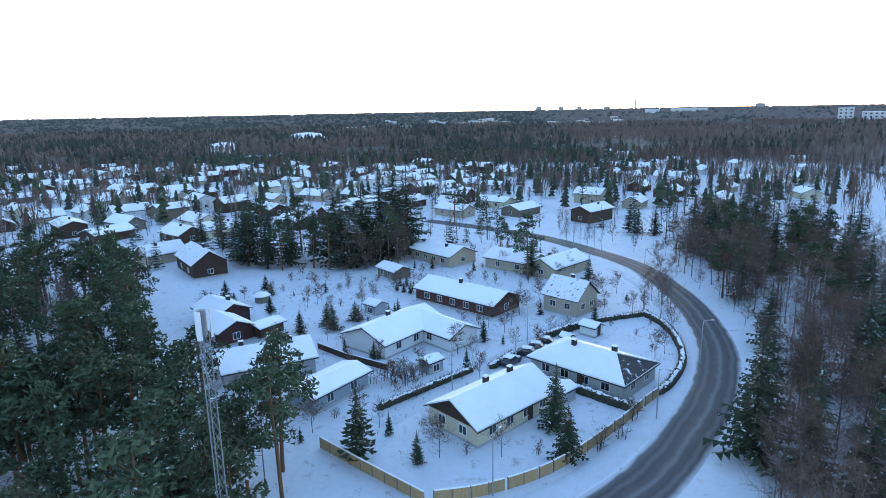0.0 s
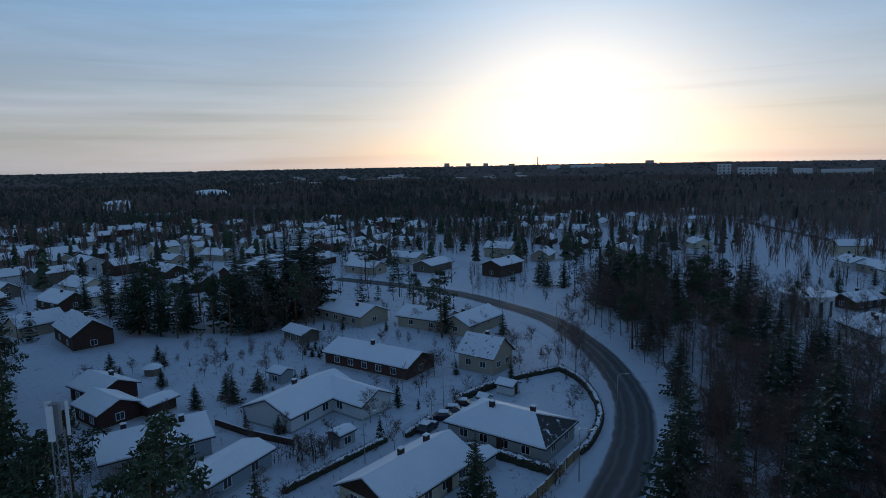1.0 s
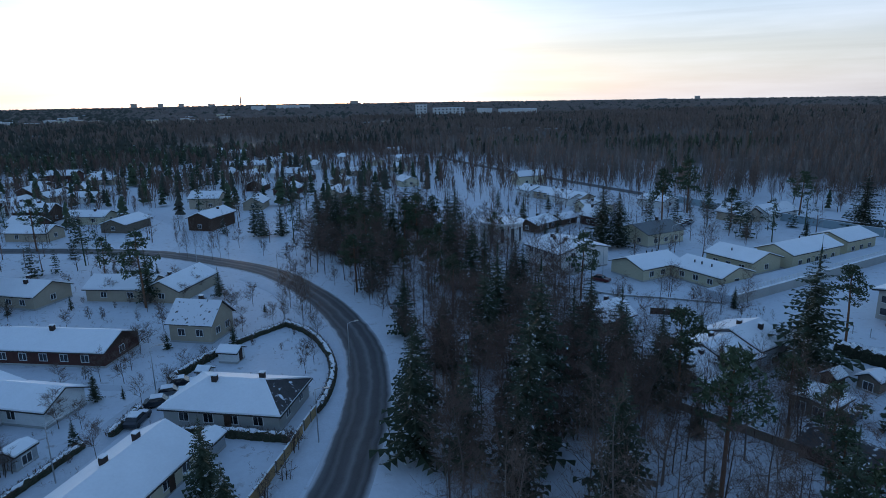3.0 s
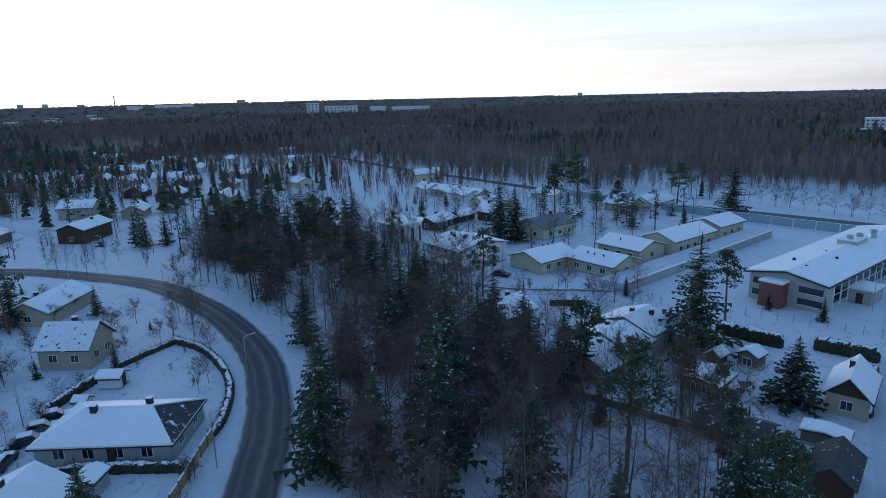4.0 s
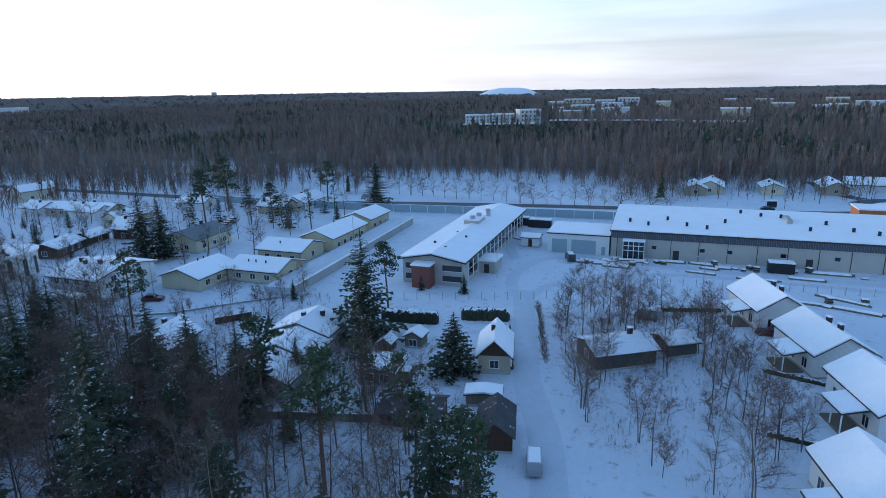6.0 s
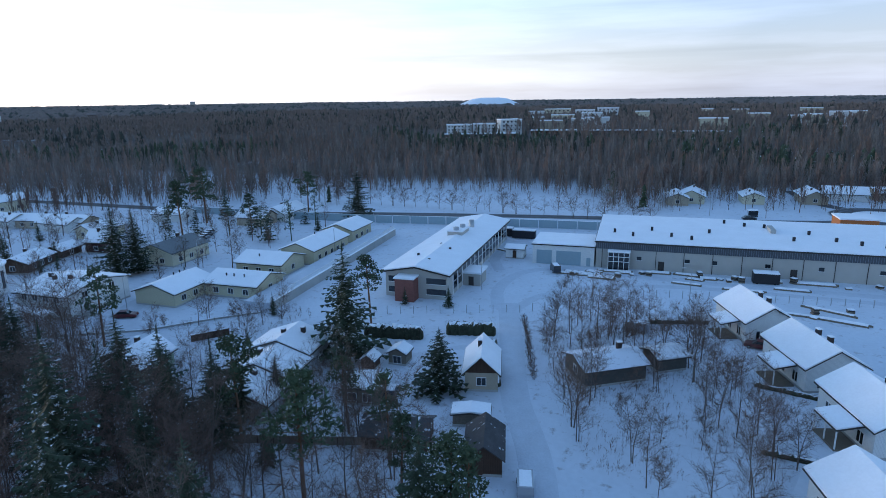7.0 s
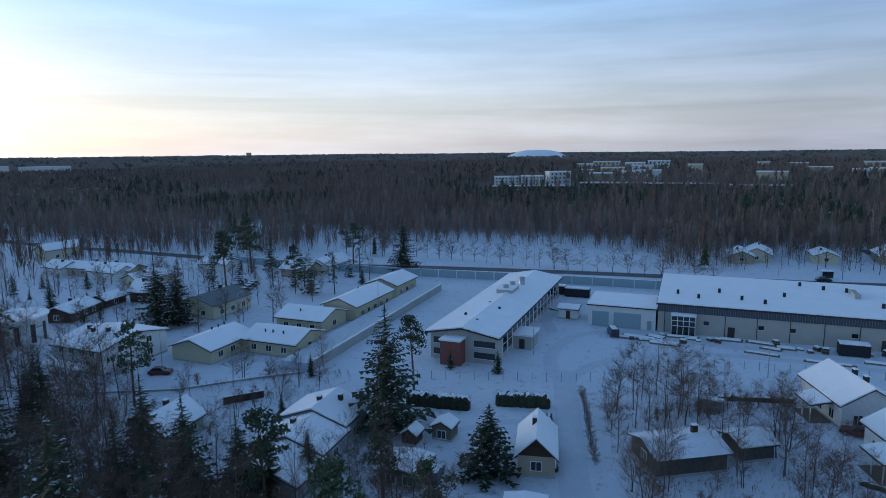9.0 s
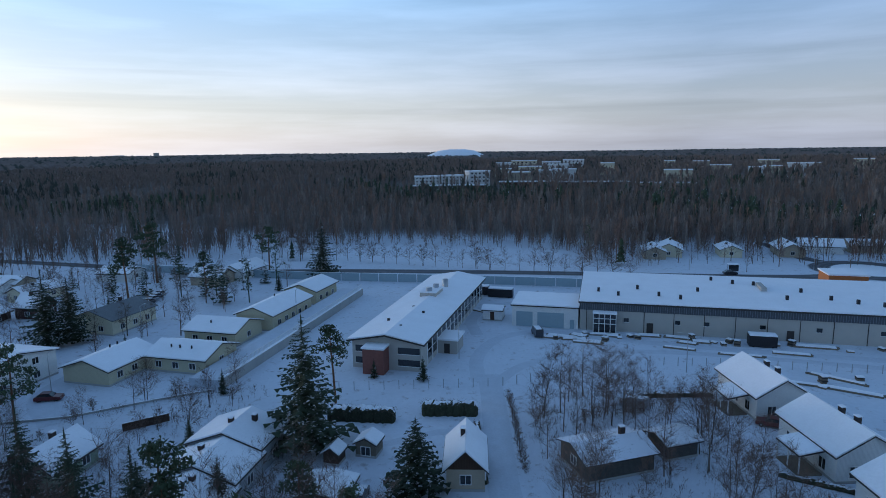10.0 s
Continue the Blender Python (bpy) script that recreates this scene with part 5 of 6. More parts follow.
def mound(name, label, az, r, length, depth, height, material, seed, top=0.5):
    """A broad snow-covered rise with a flattish top."""
    x, y = polar(az, r)
    z0 = far_rise(x, y) - 6
    g = Geo()
    n, rings = 40, (1.0, 0.86, 0.72, 0.6, 0.42, 0.2)
    for i, q in enumerate(rings):
        for j in range(n):
            a_ = 6.283 * j / n
            w = 1 + 0.12 * noise.noise((math.cos(a_) * 2, math.sin(a_) * 2, seed + i * 0.15))
            k = min(1, (1 - q) / (1 - top))
            g.v.append((q * w * length / 2 * math.cos(a_), q * w * depth / 2 * math.sin(a_), k * k * (3 - 2 * k) * height * (0.92 + 0.08 * w)))
    g.f.append(tuple((len(rings) - 1) * n + j for j in range(n)))
    for i in range(len(rings) - 1):
        for j in range(n):
            j2 = (j + 1) % n
            g.f.append((i * n + j, i * n + j2, (i + 1) * n + j2, (i + 1) * n + j))
    ob = part(name, g, material, None, "", True)
    ob.matrix_basis = pose(x, y, z0, 0, 0, -az)
    return tagged(ob, label, "hill", kind="structure")


mound("snow_hill", "broad snow-covered landfill hill above the forest", 76.3, 2300, 320, 220, 36, SNOW, 1, 0.25)
mound("snow_field", "open snow-covered slope among dark woods", -27.0, 720, 66, 150, 18, SNOW, 2, 0.3)
mound("snow_field", "open snow-covered slope among dark woods", -19.7, 900, 100, 170, 21, SNOW, 3, 0.3)

# ---- the hall, the warehouse and their yard ----


def big_hall():
    h = thing("workshop_hall", "long two-storey hall with a low snowy gable roof", "hall", 150.5, 48.8, 0, 0)
    L, W, eave, ridge = 60, 14.2, 5.6, 6.9
    a_, b_ = L / 2, W / 2
    part("wall", Geo().extrude([(-b_, 0), (b_, 0), (b_, eave), (0, ridge), (-b_, eave)], -a_, a_), PANEL, h)
    part("roof", roof_geo(L, W, eave, ridge, 0.9, 0.3, 0.01), DARK, h)
    part("snow_layer", roof_geo(L, W, eave, ridge, 0.9, 0.25, 0.32, 0.08), SNOW, h)
    for z in (1.0, 3.4):
        for u in (-4.6, 4.2):
            w = part("window_band", Geo().box(-a_ - 0.03, u, z, 0.1, 4.4, 1.25), GLASS, h, "dark strip window")
            part("frame", Geo().box(-a_ - 0.05, u, z - 0.12, 0.12, 4.6, 0.12), TRIM, w)
    part("stair_tower", Geo().box(-a_ - 1.6, 1.6, 0, 3.2, 4.2, 5.0), TOWERBRICK, h, "red-brick stair tower at the front")
    part("tower_roof", Geo().box(-a_ - 1.6, 1.6, 5.0, 3.6, 4.6, 0.35), SNOW, h)
    for i in range(15):
        x = -a_ + 4 + i * 3.7
        part("pilaster", Geo().box(x, -b_ - 0.06, 0, 0.35, 0.14, eave - 0.1), TRIM, h)
        w = part("window", Geo().box(x + 1.85, -b_ - 0.02, 1.2, 2.6, 0.1, 3.4), GLASS, h)
        part("frame", Geo().box(x + 1.85, -b_ - 0.04, 2.85, 2.7, 0.12, 0.14), TRIM, w)
    part("vent_house", Geo().box(4, 0.5, ridge - 0.2, 6.5, 4.0, 1.4), PANEL, h, "low ventilation house on the roof")
    part("vent_snow", Geo().box(4, 0.5, ridge + 1.2, 6.8, 4.3, 0.3), SNOW, h)
    for u, v in ((1.8, 0.4), (5.8, -0.2), (12.0, -1.0)):
        part("vent", Geo().tube([(u, v, ridge - 0.4), (u, v, ridge + 2.3)], [0.75, 0.75], 12), METAL, h, smooth=True)
    for u, v in ((-20, 3), (-13, -2.5), (-9, 1.0), (-24, -1)):
        part("pipe", Geo().box(u, v, ridge - 1.0, 0.5, 0.5, 1.5), IRON, h)
    p = thing("entrance_canopy", "small side annexe with a flat snowy roof", "annexe", 135, 39.6, 0, 0)
    part("wall", Geo().box(0, 0, 0, 6, 4.2, 2.9), PANEL, p)
    part("roof", Geo().box(0, 0, 2.9, 6.6, 4.8, 0.4), SNOW, p)
    part("door", Geo().box(-3.02, 0, 0.1, 0.1, 1.2, 2.1), DARK, p)


big_hall()


def warehouse():
    y0, y1, x0, x1 = 13.4, -104.0, 155.4, 183.0
    h = thing("warehouse", "long low warehouse of beige panels with a dark ribbed band", "warehouse", x0, y0, 0, 0)
    D, N = x1 - x0, y0 - y1
    part("wall", Geo().box(D / 2, -N / 2, 0, D, N, 6.7), PANEL, h)
    part("eave_band", Geo().box(-0.12, -N / 2, 4.9, 0.25, N + 0.1, 1.9), RIBBED, h, "dark ribbed sheet band below the eaves")
    g = Geo()
    g.add([(-0.5, 0.4, 6.85), (-0.5, -N - 0.4, 6.85), (D + 0.4, -N - 0.4, 8.1), (D + 0.4, 0.4, 8.1)] + [(-0.5, 0.4, 6.5), (-0.5, -N - 0.4, 6.5), (D + 0.4, -N - 0.4, 6.5), (D + 0.4, 0.4, 6.5)],
          [(0, 3, 2, 1), (4, 5, 6, 7), (0, 1, 5, 4), (1, 2, 6, 5), (2, 3, 7, 6), (3, 0, 4, 7)])
    part("roof", g, DARK, h)
    g = Geo()
    g.add([(-0.4, 0.3, 6.86), (-0.4, -N - 0.3, 6.86), (D + 0.3, -N - 0.3, 8.12), (D + 0.3, 0.3, 8.12), (-0.35, 0.25, 7.1), (-0.35, -N - 0.25, 7.1), (D + 0.25, -N - 0.25, 8.4), (D + 0.25, 0.25, 8.4)],
          [(4, 7, 6, 5), (0, 1, 5, 4), (1, 2, 6, 5), (2, 3, 7, 6), (3, 0, 4, 7)])
    part("snow_layer", g, SNOW, h)
    y = -1.5
    while y > -N + 2:
        part("joint", Geo().box(-0.04, y, 0, 0.1, 0.14, 4.9), DARK, h)
        y -= 6.4
    for k, u in enumerate((-10.4, -21.5, -27.6, -39, -50, -62, -74, -86)):
        window = part("window", Geo().box(-0.03, u, 2.4, 0.1, 1.1, 0.9), GLASS, h)
        part("frame", Geo().box(-0.05, u, 2.3, 0.12, 1.3, 0.1), TRIM, window)
    for u in (-15.6, -44.5, -78):
        part("door", Geo().box(-0.05, u, 0.1, 0.12, 1.4, 2.3), DARK, h)
    e = part("entrance", Geo().box(-1.0, -5.6, 0, 2.2, 5.0, 4.6), GLASS, h, "glazed white-framed entrance")
    for u in (-8.1, -6.85, -5.6, -4.35, -3.1):
        part("frame", Geo().box(-2.12, u, 0, 0.14, 0.14, 4.6), TRIM, e)
    for z in (2.2, 3.4, 4.5):
        part("frame", Geo().box(-2.12, -5.6, z, 0.14, 5.1, 0.14), TRIM, e)
    part("entrance_roof", Geo().box(-1.0, -5.6, 4.6, 2.6, 5.4, 0.3), SNOW, h)
    rr = random.Random(4)
    for i in range(22):
        u, v = rr.uniform(3, D - 3), -4 - i * 4.6
        part("vent", Geo().box(u, v, 7.0 + u / D * 1.2, 0.6, 0.6, 1.1), IRON, h)
    part("skylight", Geo().box(17, -42, 7.8, 6, 1.2, 0.9), CONCRETE, h, "low ridge skylight")
    o = thing("orange_unit", "orange-walled roof unit with a snowy top", "roof unit", 192, -52.5, 0)
    part("wall", Geo().box(0, 0, 0, 8, 9, 8.6), ORANGE, o)
    part("roof", Geo().box(0, 0, 8.6, 8.5, 9.5, 0.4), SNOW, o)
    w = thing("white_garage", "white flat-roofed garage with two blue-grey gates", "garage", 155.2, 29.4, 0)
    part("wall", Geo().box(6.4, -7.8, 0, 12.8, 15.6, 5.0), WHITE, w)
    part("roof", Geo().box(6.4, -7.8, 5.0, 13.4, 16.2, 0.25), DARK, w)
    part("snow_layer", Geo().box(6.4, -7.8, 5.25, 13.2, 16.0, 0.3), SNOW, w)
    part("gate", Geo().box(-0.05, -3.0, 0.1, 0.14, 3.9, 3.6), BLUESHEET, w, "pale blue-grey sectional gate")
    part("gate", Geo().box(-0.05, -9.2, 0.1, 0.14, 6.2, 3.6), BLUESHEET, w, "wide pale blue-grey sectional gate")
    part("door", Geo().box(-0.05, -14.2, 0.1, 0.14, 1.0, 2.1), BLUESHEET, w)
    house("shed", "small white shed with a mono snowy roof in the yard", 160.5, 34.8, 90, 5.6, 5.0, 2.6, 3.2, WHITE, None, (), (0, 0, 0, 0), category="shed", over=0.4, door="b0")


warehouse()


def container(x, y, yaw, label, L=7.0):
    c = thing("container", label, "container", x, y, 0, yaw, "yard containers")
    part("body", Geo().box(0, 0, 0.15, L, 2.5, 2.3), IRON, c)
    part("snow_layer", Geo().box(0, 0, 2.45, L - 0.1, 2.4, 0.3), SNOW, c)
    for i in range(int(L / 0.8)):
        part("rib", Geo().box(-L / 2 + 0.4 + i * 0.8, -1.27, 0.2, 0.12, 0.08, 2.1), DARK, c)
    for sx in (-1, 1):
        part("skid", Geo().box(sx * L * 0.35, 0, 0, 0.4, 2.3, 0.15), DARK, c)


container(185.2, 44.2, 90, "dark container under snow beside the barrier")
container(183.2, 36.8, 90, "dark container under snow beside the barrier")
container(151.0, -24.6, 90, "dark slatted skip container under snow", 5.4)
rr = random.Random(8)


def timber_pile(x, y, yaw, L, n):
    p = thing("timber_pile", "low pile of boards and beams under snow", "timber pile", x, y, 0, yaw, "piles in the yard")
    for i in range(n):
        part("beam", Geo().box(rr.uniform(-0.3, 0.3), (i - n / 2) * 0.42, 0, L * rr.uniform(0.85, 1), 0.3, 0.35), OLDWOOD, p)
        part("snow_layer", Geo().box(0, (i - n / 2) * 0.42, 0.35, L * 0.84, 0.28, 0.16), SNOW, p)


for x, y, yw, L, n in ((148, 16.5, 80, 9, 4), (145.5, 11.5, 85, 7, 5), (151.5, 8.5, 95, 6, 3), (152.8, -2, 90, 5, 4), (152.5, -8, 80, 6, 3), (150.5, -12.5, 88, 4, 4), (151.8, -35, 88, 9, 4), (145, -7.5, 80, 7, 2),
                    (143, -19, 86, 9, 2), (146, -29, 86, 8, 3), (129, -27, 80, 9, 2), (133, -33, 60, 10, 2), (127, -34, 70, 9, 3), (166, 40, 60, 4, 2)):
    timber_pile(x, y, yw, L, n)


def pallet_stack(x, y, yaw, n):
    p = thing("pallet_stack", "small stack of pallets and crates under snow", "pallet stack", x, y, 0, yaw, "stacks in the yard")
    for i in range(n):
        part("pallet", Geo().box(rr.uniform(-0.08, 0.08), rr.uniform(-0.08, 0.08), i * 0.32, 1.3, 1.0, 0.28), (OLDWOOD, DARK)[i % 2], p)
    part("snow_layer", Geo().box(0, 0, n * 0.32 - 0.04, 1.25, 0.95, 0.16), SNOW, p)


for i, (x, y) in enumerate(((150.2, 4.5), (151.4, 2.2), (150.6, 0.6), (152.4, -10.8), (151.0, -15.2), (149.6, -16.8), (151.6, -18.4), (150.0, -19.6), (152.6, 12.2), (148.4, 12.9), (146.8, 18.4),
                            (152.2, -30.6), (150.4, -41.0), (152.8, -47.5), (147.6, 7.6), (131.2, -30.2), (128.4, -29.4), (134.0, -37.0))):
    pallet_stack(x, y, i * 37 % 90, 1 + i % 4)
for x, y, yw, L, n in ((147.2, 19.6, 84, 5, 3), (149.8, 13.4, 70, 4, 4), (147.0, 14.2, 100, 6, 3), (151.2, 6.0, 88, 3, 5), (149.0, -9.6, 75, 4, 3), (151.6, -26.6, 92, 4, 3)):
    timber_pile(x, y, yw, L, n)

# ---- vehicles ----


def car(x, y, yaw, paint, label, snow=True, van=False):
    c = thing("car", label, "car", x, y, 0, yaw)
    g = Geo()
    if van:
        prof = [(-2.3, 0.35), (2.3, 0.35), (2.35, 0.9), (1.75, 1.15), (1.25, 1.95), (-2.2, 2.0), (-2.35, 1.2)]
        cab = [(-2.1, 1.25), (1.62, 1.22), (1.2, 1.88), (-2.1, 1.92)]
    else:
        prof = [(-2.15, 0.3), (2.15, 0.3), (2.2, 0.62), (2.05, 0.82), (0.95, 0.95), (-1.75, 1.0), (-2.2, 0.85)]
        cab = [(-1.8, 0.96), (0.98, 0.93), (0.3, 1.42), (-1.25, 1.46)]
    # profiles run along x, so swap into (x, z) with the width along y
    def slab(pr, w, inset=0.0):
        n = len(pr)
        k = Geo()
        k.v = [(px, -w / 2 + (inset if pz > 1.3 else 0), pz) for px, pz in pr] + [(px, w / 2 - (inset if pz > 1.3 else 0), pz) for px, pz in pr]
        k.f = [tuple(range(n)), tuple(range(n, 2 * n))[::-1]] + [(i, n + i, n + (i + 1) % n, (i + 1) % n) for i in range(n)]
        return k
    part("body", slab(prof, 1.76), paint, c)
    part("cabin_glass", slab(cab, 1.66, 0.14), GLASS, c)
    top = max(q[1] for q in cab)
    if snow:
        part("snow_layer", Geo().box(-0.5, 0, top, 1.7 if not van else 3.0, 1.36, 0.12), SNOW, c)
        part("bonnet_snow", Geo().box(1.5 if not van else 1.95, 0, 0.86 if not van else 1.04, 0.9 if not van else 0.5, 1.4, 0.08), SNOW, c)
    else:
        part("roof", Geo().box(-0.48, 0, top - 0.01, 1.5, 1.34, 0.05), paint, c)
    for sx in (-1.35, 1.38):
        for sy in (-0.82, 0.82):
            w = part("wheel", Geo().tube([(sx, sy - 0.1, 0.32), (sx, sy + 0.1, 0.32)], [0.32, 0.32], 12), TYRE, c)
            part("rim", Geo().tube([(sx, sy - 0.11, 0.32), (sx, sy + 0.11, 0.32)], [0.19, 0.19], 10), METAL, w)
    for sy in (-0.62, 0.62):
        part("headlight", Geo().box(2.14, sy, 0.58, 0.12, 0.34, 0.14), METAL, c)


car(93.3, 101.6, -65, CARRED, "dark red car parked on snow before the houses", snow=False)
car(127.2, 81.2, 60, CARSILVER, "silver car parked beside the yellow houses", snow=False)
for i, (x, y) in enumerate(((-2.6, 88.0), (-1.0, 90.6), (0.8, 93.2))):
    car(x, y, -10, (CARDARK, CARSILVER, CARDARK)[i], "snow-covered car parked in a row on the drive")
car(60.6, 13.8, 12, CARSILVER, "snow-covered van parked beside the lane", van=True)
car(112.6, 2.9, 80, CARSILVER, "car wholly under snow behind the garden trees", van=True)
car(110.3, -17.0, 75, CARRED, "dark red car before the white house", snow=False)
car(148.6, 22.6, 20, CARDARK, "dark van with snow on its roof in the yard", van=True)
car(77.2, 36.6, 10, CARDARK, "snow-covered car beside the low shed")
car(-5.8, 84.2, 60, CARDARK, "dark car parked on the snowy drive")
car(228, -32, -83, CARDARK, "dark car on the main road", snow=False)
for i in range(6):
    car(150 + i * 3.0, 132 + i * 1.2, 80, (CARDARK, CARSILVER)[i % 2], "snow-covered car in a row behind the houses")

# ---- fences, walls, hedges ----


def run_along(points, step):
    line = spline(points, 0.5)
    out, acc = [], 0.0
    for i in range(1, len(line)):
        acc += (line[i] - line[i - 1]).length
        if acc >= step:
            d = (line[i] - line[i - 1]).normalized()
            out.append((line[i].x, line[i].y, math.degrees(math.atan2(d.y, d.x))))
            acc = 0
    return out


def straight(points, step):
    out = []
    for (x0, y0), (x1, y1) in zip(points, points[1:]):
        n = max(1, round(math.hypot(x1 - x0, y1 - y0) / step))
        yw = math.degrees(math.atan2(y1 - y0, x1 - x0))
        out += [(x0 + (x1 - x0) * (i + 0.5) / n, y0 + (y1 - y0) * (i + 0.5) / n, yw) for i in range(n)]
    return out


def fence(name, label, places, width, height, material, snow=True, post=TRIM, post_h=None, sheet=True):
    f = thing(name, label, "fence")
    panel = Geo().box(0, 0, 0.05, width, 0.09, height).mesh(name + "_panel", material)
    stick = Geo().box(-width / 2, 0, 0, 0.12, 0.14, post_h or height + 0.12).mesh(name + "_post", post)
    cap = Geo().box(0, 0, height + 0.05, width, 0.2, 0.1).mesh(name + "_cap", SNOW)
    for x, y, yw in places:
        m = pose(x, y, 0, 0, 0, yw)
        for nm, me in (("panel", panel if sheet else None), ("post", stick), ("snow_cap", cap if snow else None)):
            if me:
                o = part(nm, me, None, f)
                o.matrix_basis = m
    return f


def hedge(label, places, width, height, deep, seed):
    """A hedge: one lumpy body along its line, bristling with twigs, snow lying on its top."""
    rs = random.Random(seed)
    h = thing("hedge", label, "hedge")
    body, twig, top = Geo(), Geo(), Geo()
    rows = []
    for x, y, yw in places:
        c, d = math.cos(radians(yw)), math.sin(radians(yw))
        for k in (-0.33, 0, 0.33):
            rows.append((x + k * width * c, y + k * width * d, c, d))
        for k in range(70):
            u, v, z = rs.uniform(-0.55, 0.55) * width, rs.choice((-1, 1)) * deep * rs.uniform(0.3, 0.5), rs.uniform(0.1, 1.0) * height
            px, py = x + u * c - v * d, y + u * d + v * c
            dx, dy, dz = rs.gauss(0, 0.25), rs.gauss(0, 0.25), rs.uniform(0.05, 0.5)
            twig.add([(px - 0.04, py, z), (px + 0.04, py, z), (px + dx, py + dy, z + dz)], [(0, 1, 2)])
    prof = ((-0.5, 0.0), (-0.52, 0.45), (-0.4, 0.86), (-0.12, 1.0), (0.12, 1.0), (0.4, 0.86), (0.52, 0.45), (0.5, 0.0))
    n = len(prof)
    for i, (x, y, c, d) in enumerate(rows):
        e_ = 0.45 if i in (0, len(rows) - 1) else 1.0
        for v, z in prof:
            v2 = v * deep * e_ * rs.uniform(0.72, 1.18)
            body.v.append((x - v2 * d, y + v2 * c, z * height * (0.7 if e_ < 1 else 1) * rs.uniform(0.82, 1.1)))
        lift = rs.uniform(0.02, 0.12)
        for j in (2, 3, 4, 5):
            q = body.v[i * n + j]
            top.v.append((q[0], q[1], q[2] + (lift if j in (3, 4) and rs.random() < 0.8 else -0.05)))
    for i in range(len(rows) - 1):
        for j in range(n - 1):
            body.f.append((i * n + j, (i + 1) * n + j, (i + 1) * n + j + 1, i * n + j + 1))
        for j in range(3):
            top.f.append((i * 4 + j, (i + 1) * 4 + j, (i + 1) * 4 + j + 1, i * 4 + j + 1))
    body.f.append(tuple(range(n)))
    body.f.append(tuple(range(len(body.v) - n, len(body.v)))[::-1])
    part("body", body, HEDGE, h)
    part("twig_mass", twig, TWIG, h)
    part("snow_layer", top, SNOW, h)


fence("plank_fence", "raw timber plank fence along the footway", straight([(-30, 55.5), (-23.6, 51.0), (-15.0, 45.2)], 2.0) + run_along([(-15, 45.2), (-8, 47.6), (-0.2, 53.0), (8.2, 63.0), (13.2, 70.0), (15.5, 73)], 2.0), 2.02, 1.5, PLANK, post=OLDWOOD)
hedge("snow-topped hedge along the footway", run_along([(15.5, 73.2), (19, 78.2), (22.6, 86), (24.2, 95), (23.9, 104), (21.5, 111)], 1.1), 1.1, 1.1, 1.2, 1)
hedge("snowy hedge below the hipped bungalow", straight([(-3.2, 78.2), (2.0, 76.0), (11.2, 68.7)], 1.1), 1.1, 1.3, 1.0, 2)
hedge("snow-topped hedge between two gardens", straight([(-0.9, 95.2), (3.6, 99.5), (7.5, 103)], 1.1), 1.1, 1.3, 1.3, 3)
hedge("dark hedge behind the shed", straight([(11.0, 106.0), (16, 108.6), (22.5, 111.5)], 1.2), 1.2, 0.9, 1.0, 4)
hedge("clipped hedge beside the drive", straight([(-9.3, 81.5), (-5.2, 87.6)], 1.1), 1.1, 1.1, 1.2, 5)
hedge("rough hedge along the drive", straight([(-25, 66), (-18.5, 73.5), (-12, 81)], 1.2), 1.2, 0.9, 1.0, 6)
fence("garden_fence", "dark slatted garden fence below the white bungalow", straight([(-41, 88.5), (-34.5, 84.0), (-26.2, 79.8)], 2.0), 2.0, 1.1, BROWN, post=BROWN)
hedge("clipped dark evergreen hedge", straight([(97.4, 50.6), (99.2, 39.4)], 1.1), 1.1, 2.3, 2.0, 7)
hedge("clipped dark evergreen hedge", straight([(102.6, 36.4), (104.6, 27.2)], 1.1), 1.1, 2.2, 2.0, 8)
hedge("snowy rough hedge along the lane", straight([(84, 22.2), (93, 24.8), (101, 26.8)], 1.2), 1.2, 0.8, 0.9, 9)
hedge("dark hedge before the yellow house", straight([(123.6, 100), (123.6, 86)], 1.2), 1.2, 2.0, 1.6, 11)
hedge("low dark hedge bordering the white houses", straight([(95, -14), (92, -24)], 1.2), 1.2, 0.6, 0.8, 12)
hedge("low dark hedge bordering the white houses", straight([(76, -12), (74, -24)], 1.2), 1.2, 0.6, 0.8, 13)
hedge("dark hedge between yard and garden", straight([(117.5, 1.5), (120.5, -10.5)], 1.2), 1.2, 0.8, 1.0, 14)

w = thing("retaining_wall", "long pale concrete retaining wall with a fence on top", "wall")
for i, (x, y, yw) in enumerate(straight([(104.2, 74.6), (140, 75.8), (177.5, 77.2)], 3.0)):
    o = part("panel", Geo().box(0, 0, 0, 2.97, 0.35, 2.0), CONCRETE, w)
    o.matrix_basis = pose(x, y, 0, 0, 0, yw)
    o = part("snow_cap", Geo().box(0, 0.1, 2.0, 3.0, 0.6, 0.14), SNOW, w)
    o.matrix_basis = pose(x, y, 0, 0, 0, yw)
    g = Geo().box(0, 0.2, 3.1, 3.0, 0.06, 0.08)
    for k in range(6):
        g.box(-1.25 + k * 0.5, 0.2, 2.1, 0.07, 0.06, 1.0)
    o = part("railing", g, TRIM, w)
    o.matrix_basis = pose(x, y, 0, 0, 0, yw)
o = part("terrace_snow", Geo().box(140.5, 79.2, 0.0, 73, 6.2, 1.85, 0.033), SNOWTRAMP, w, "snowy raised terrace behind the wall")
fence("noise_barrier", "long pale blue-grey noise barrier beside the main road", straight([(196, 175), (193.5, 143), (194, 98), (197.5, 60), (199.0, 35), (200.0, 10), (202, -40), (206, -90)], 6.0), 6.02, 2.6, BLUESHEET, post=METAL)
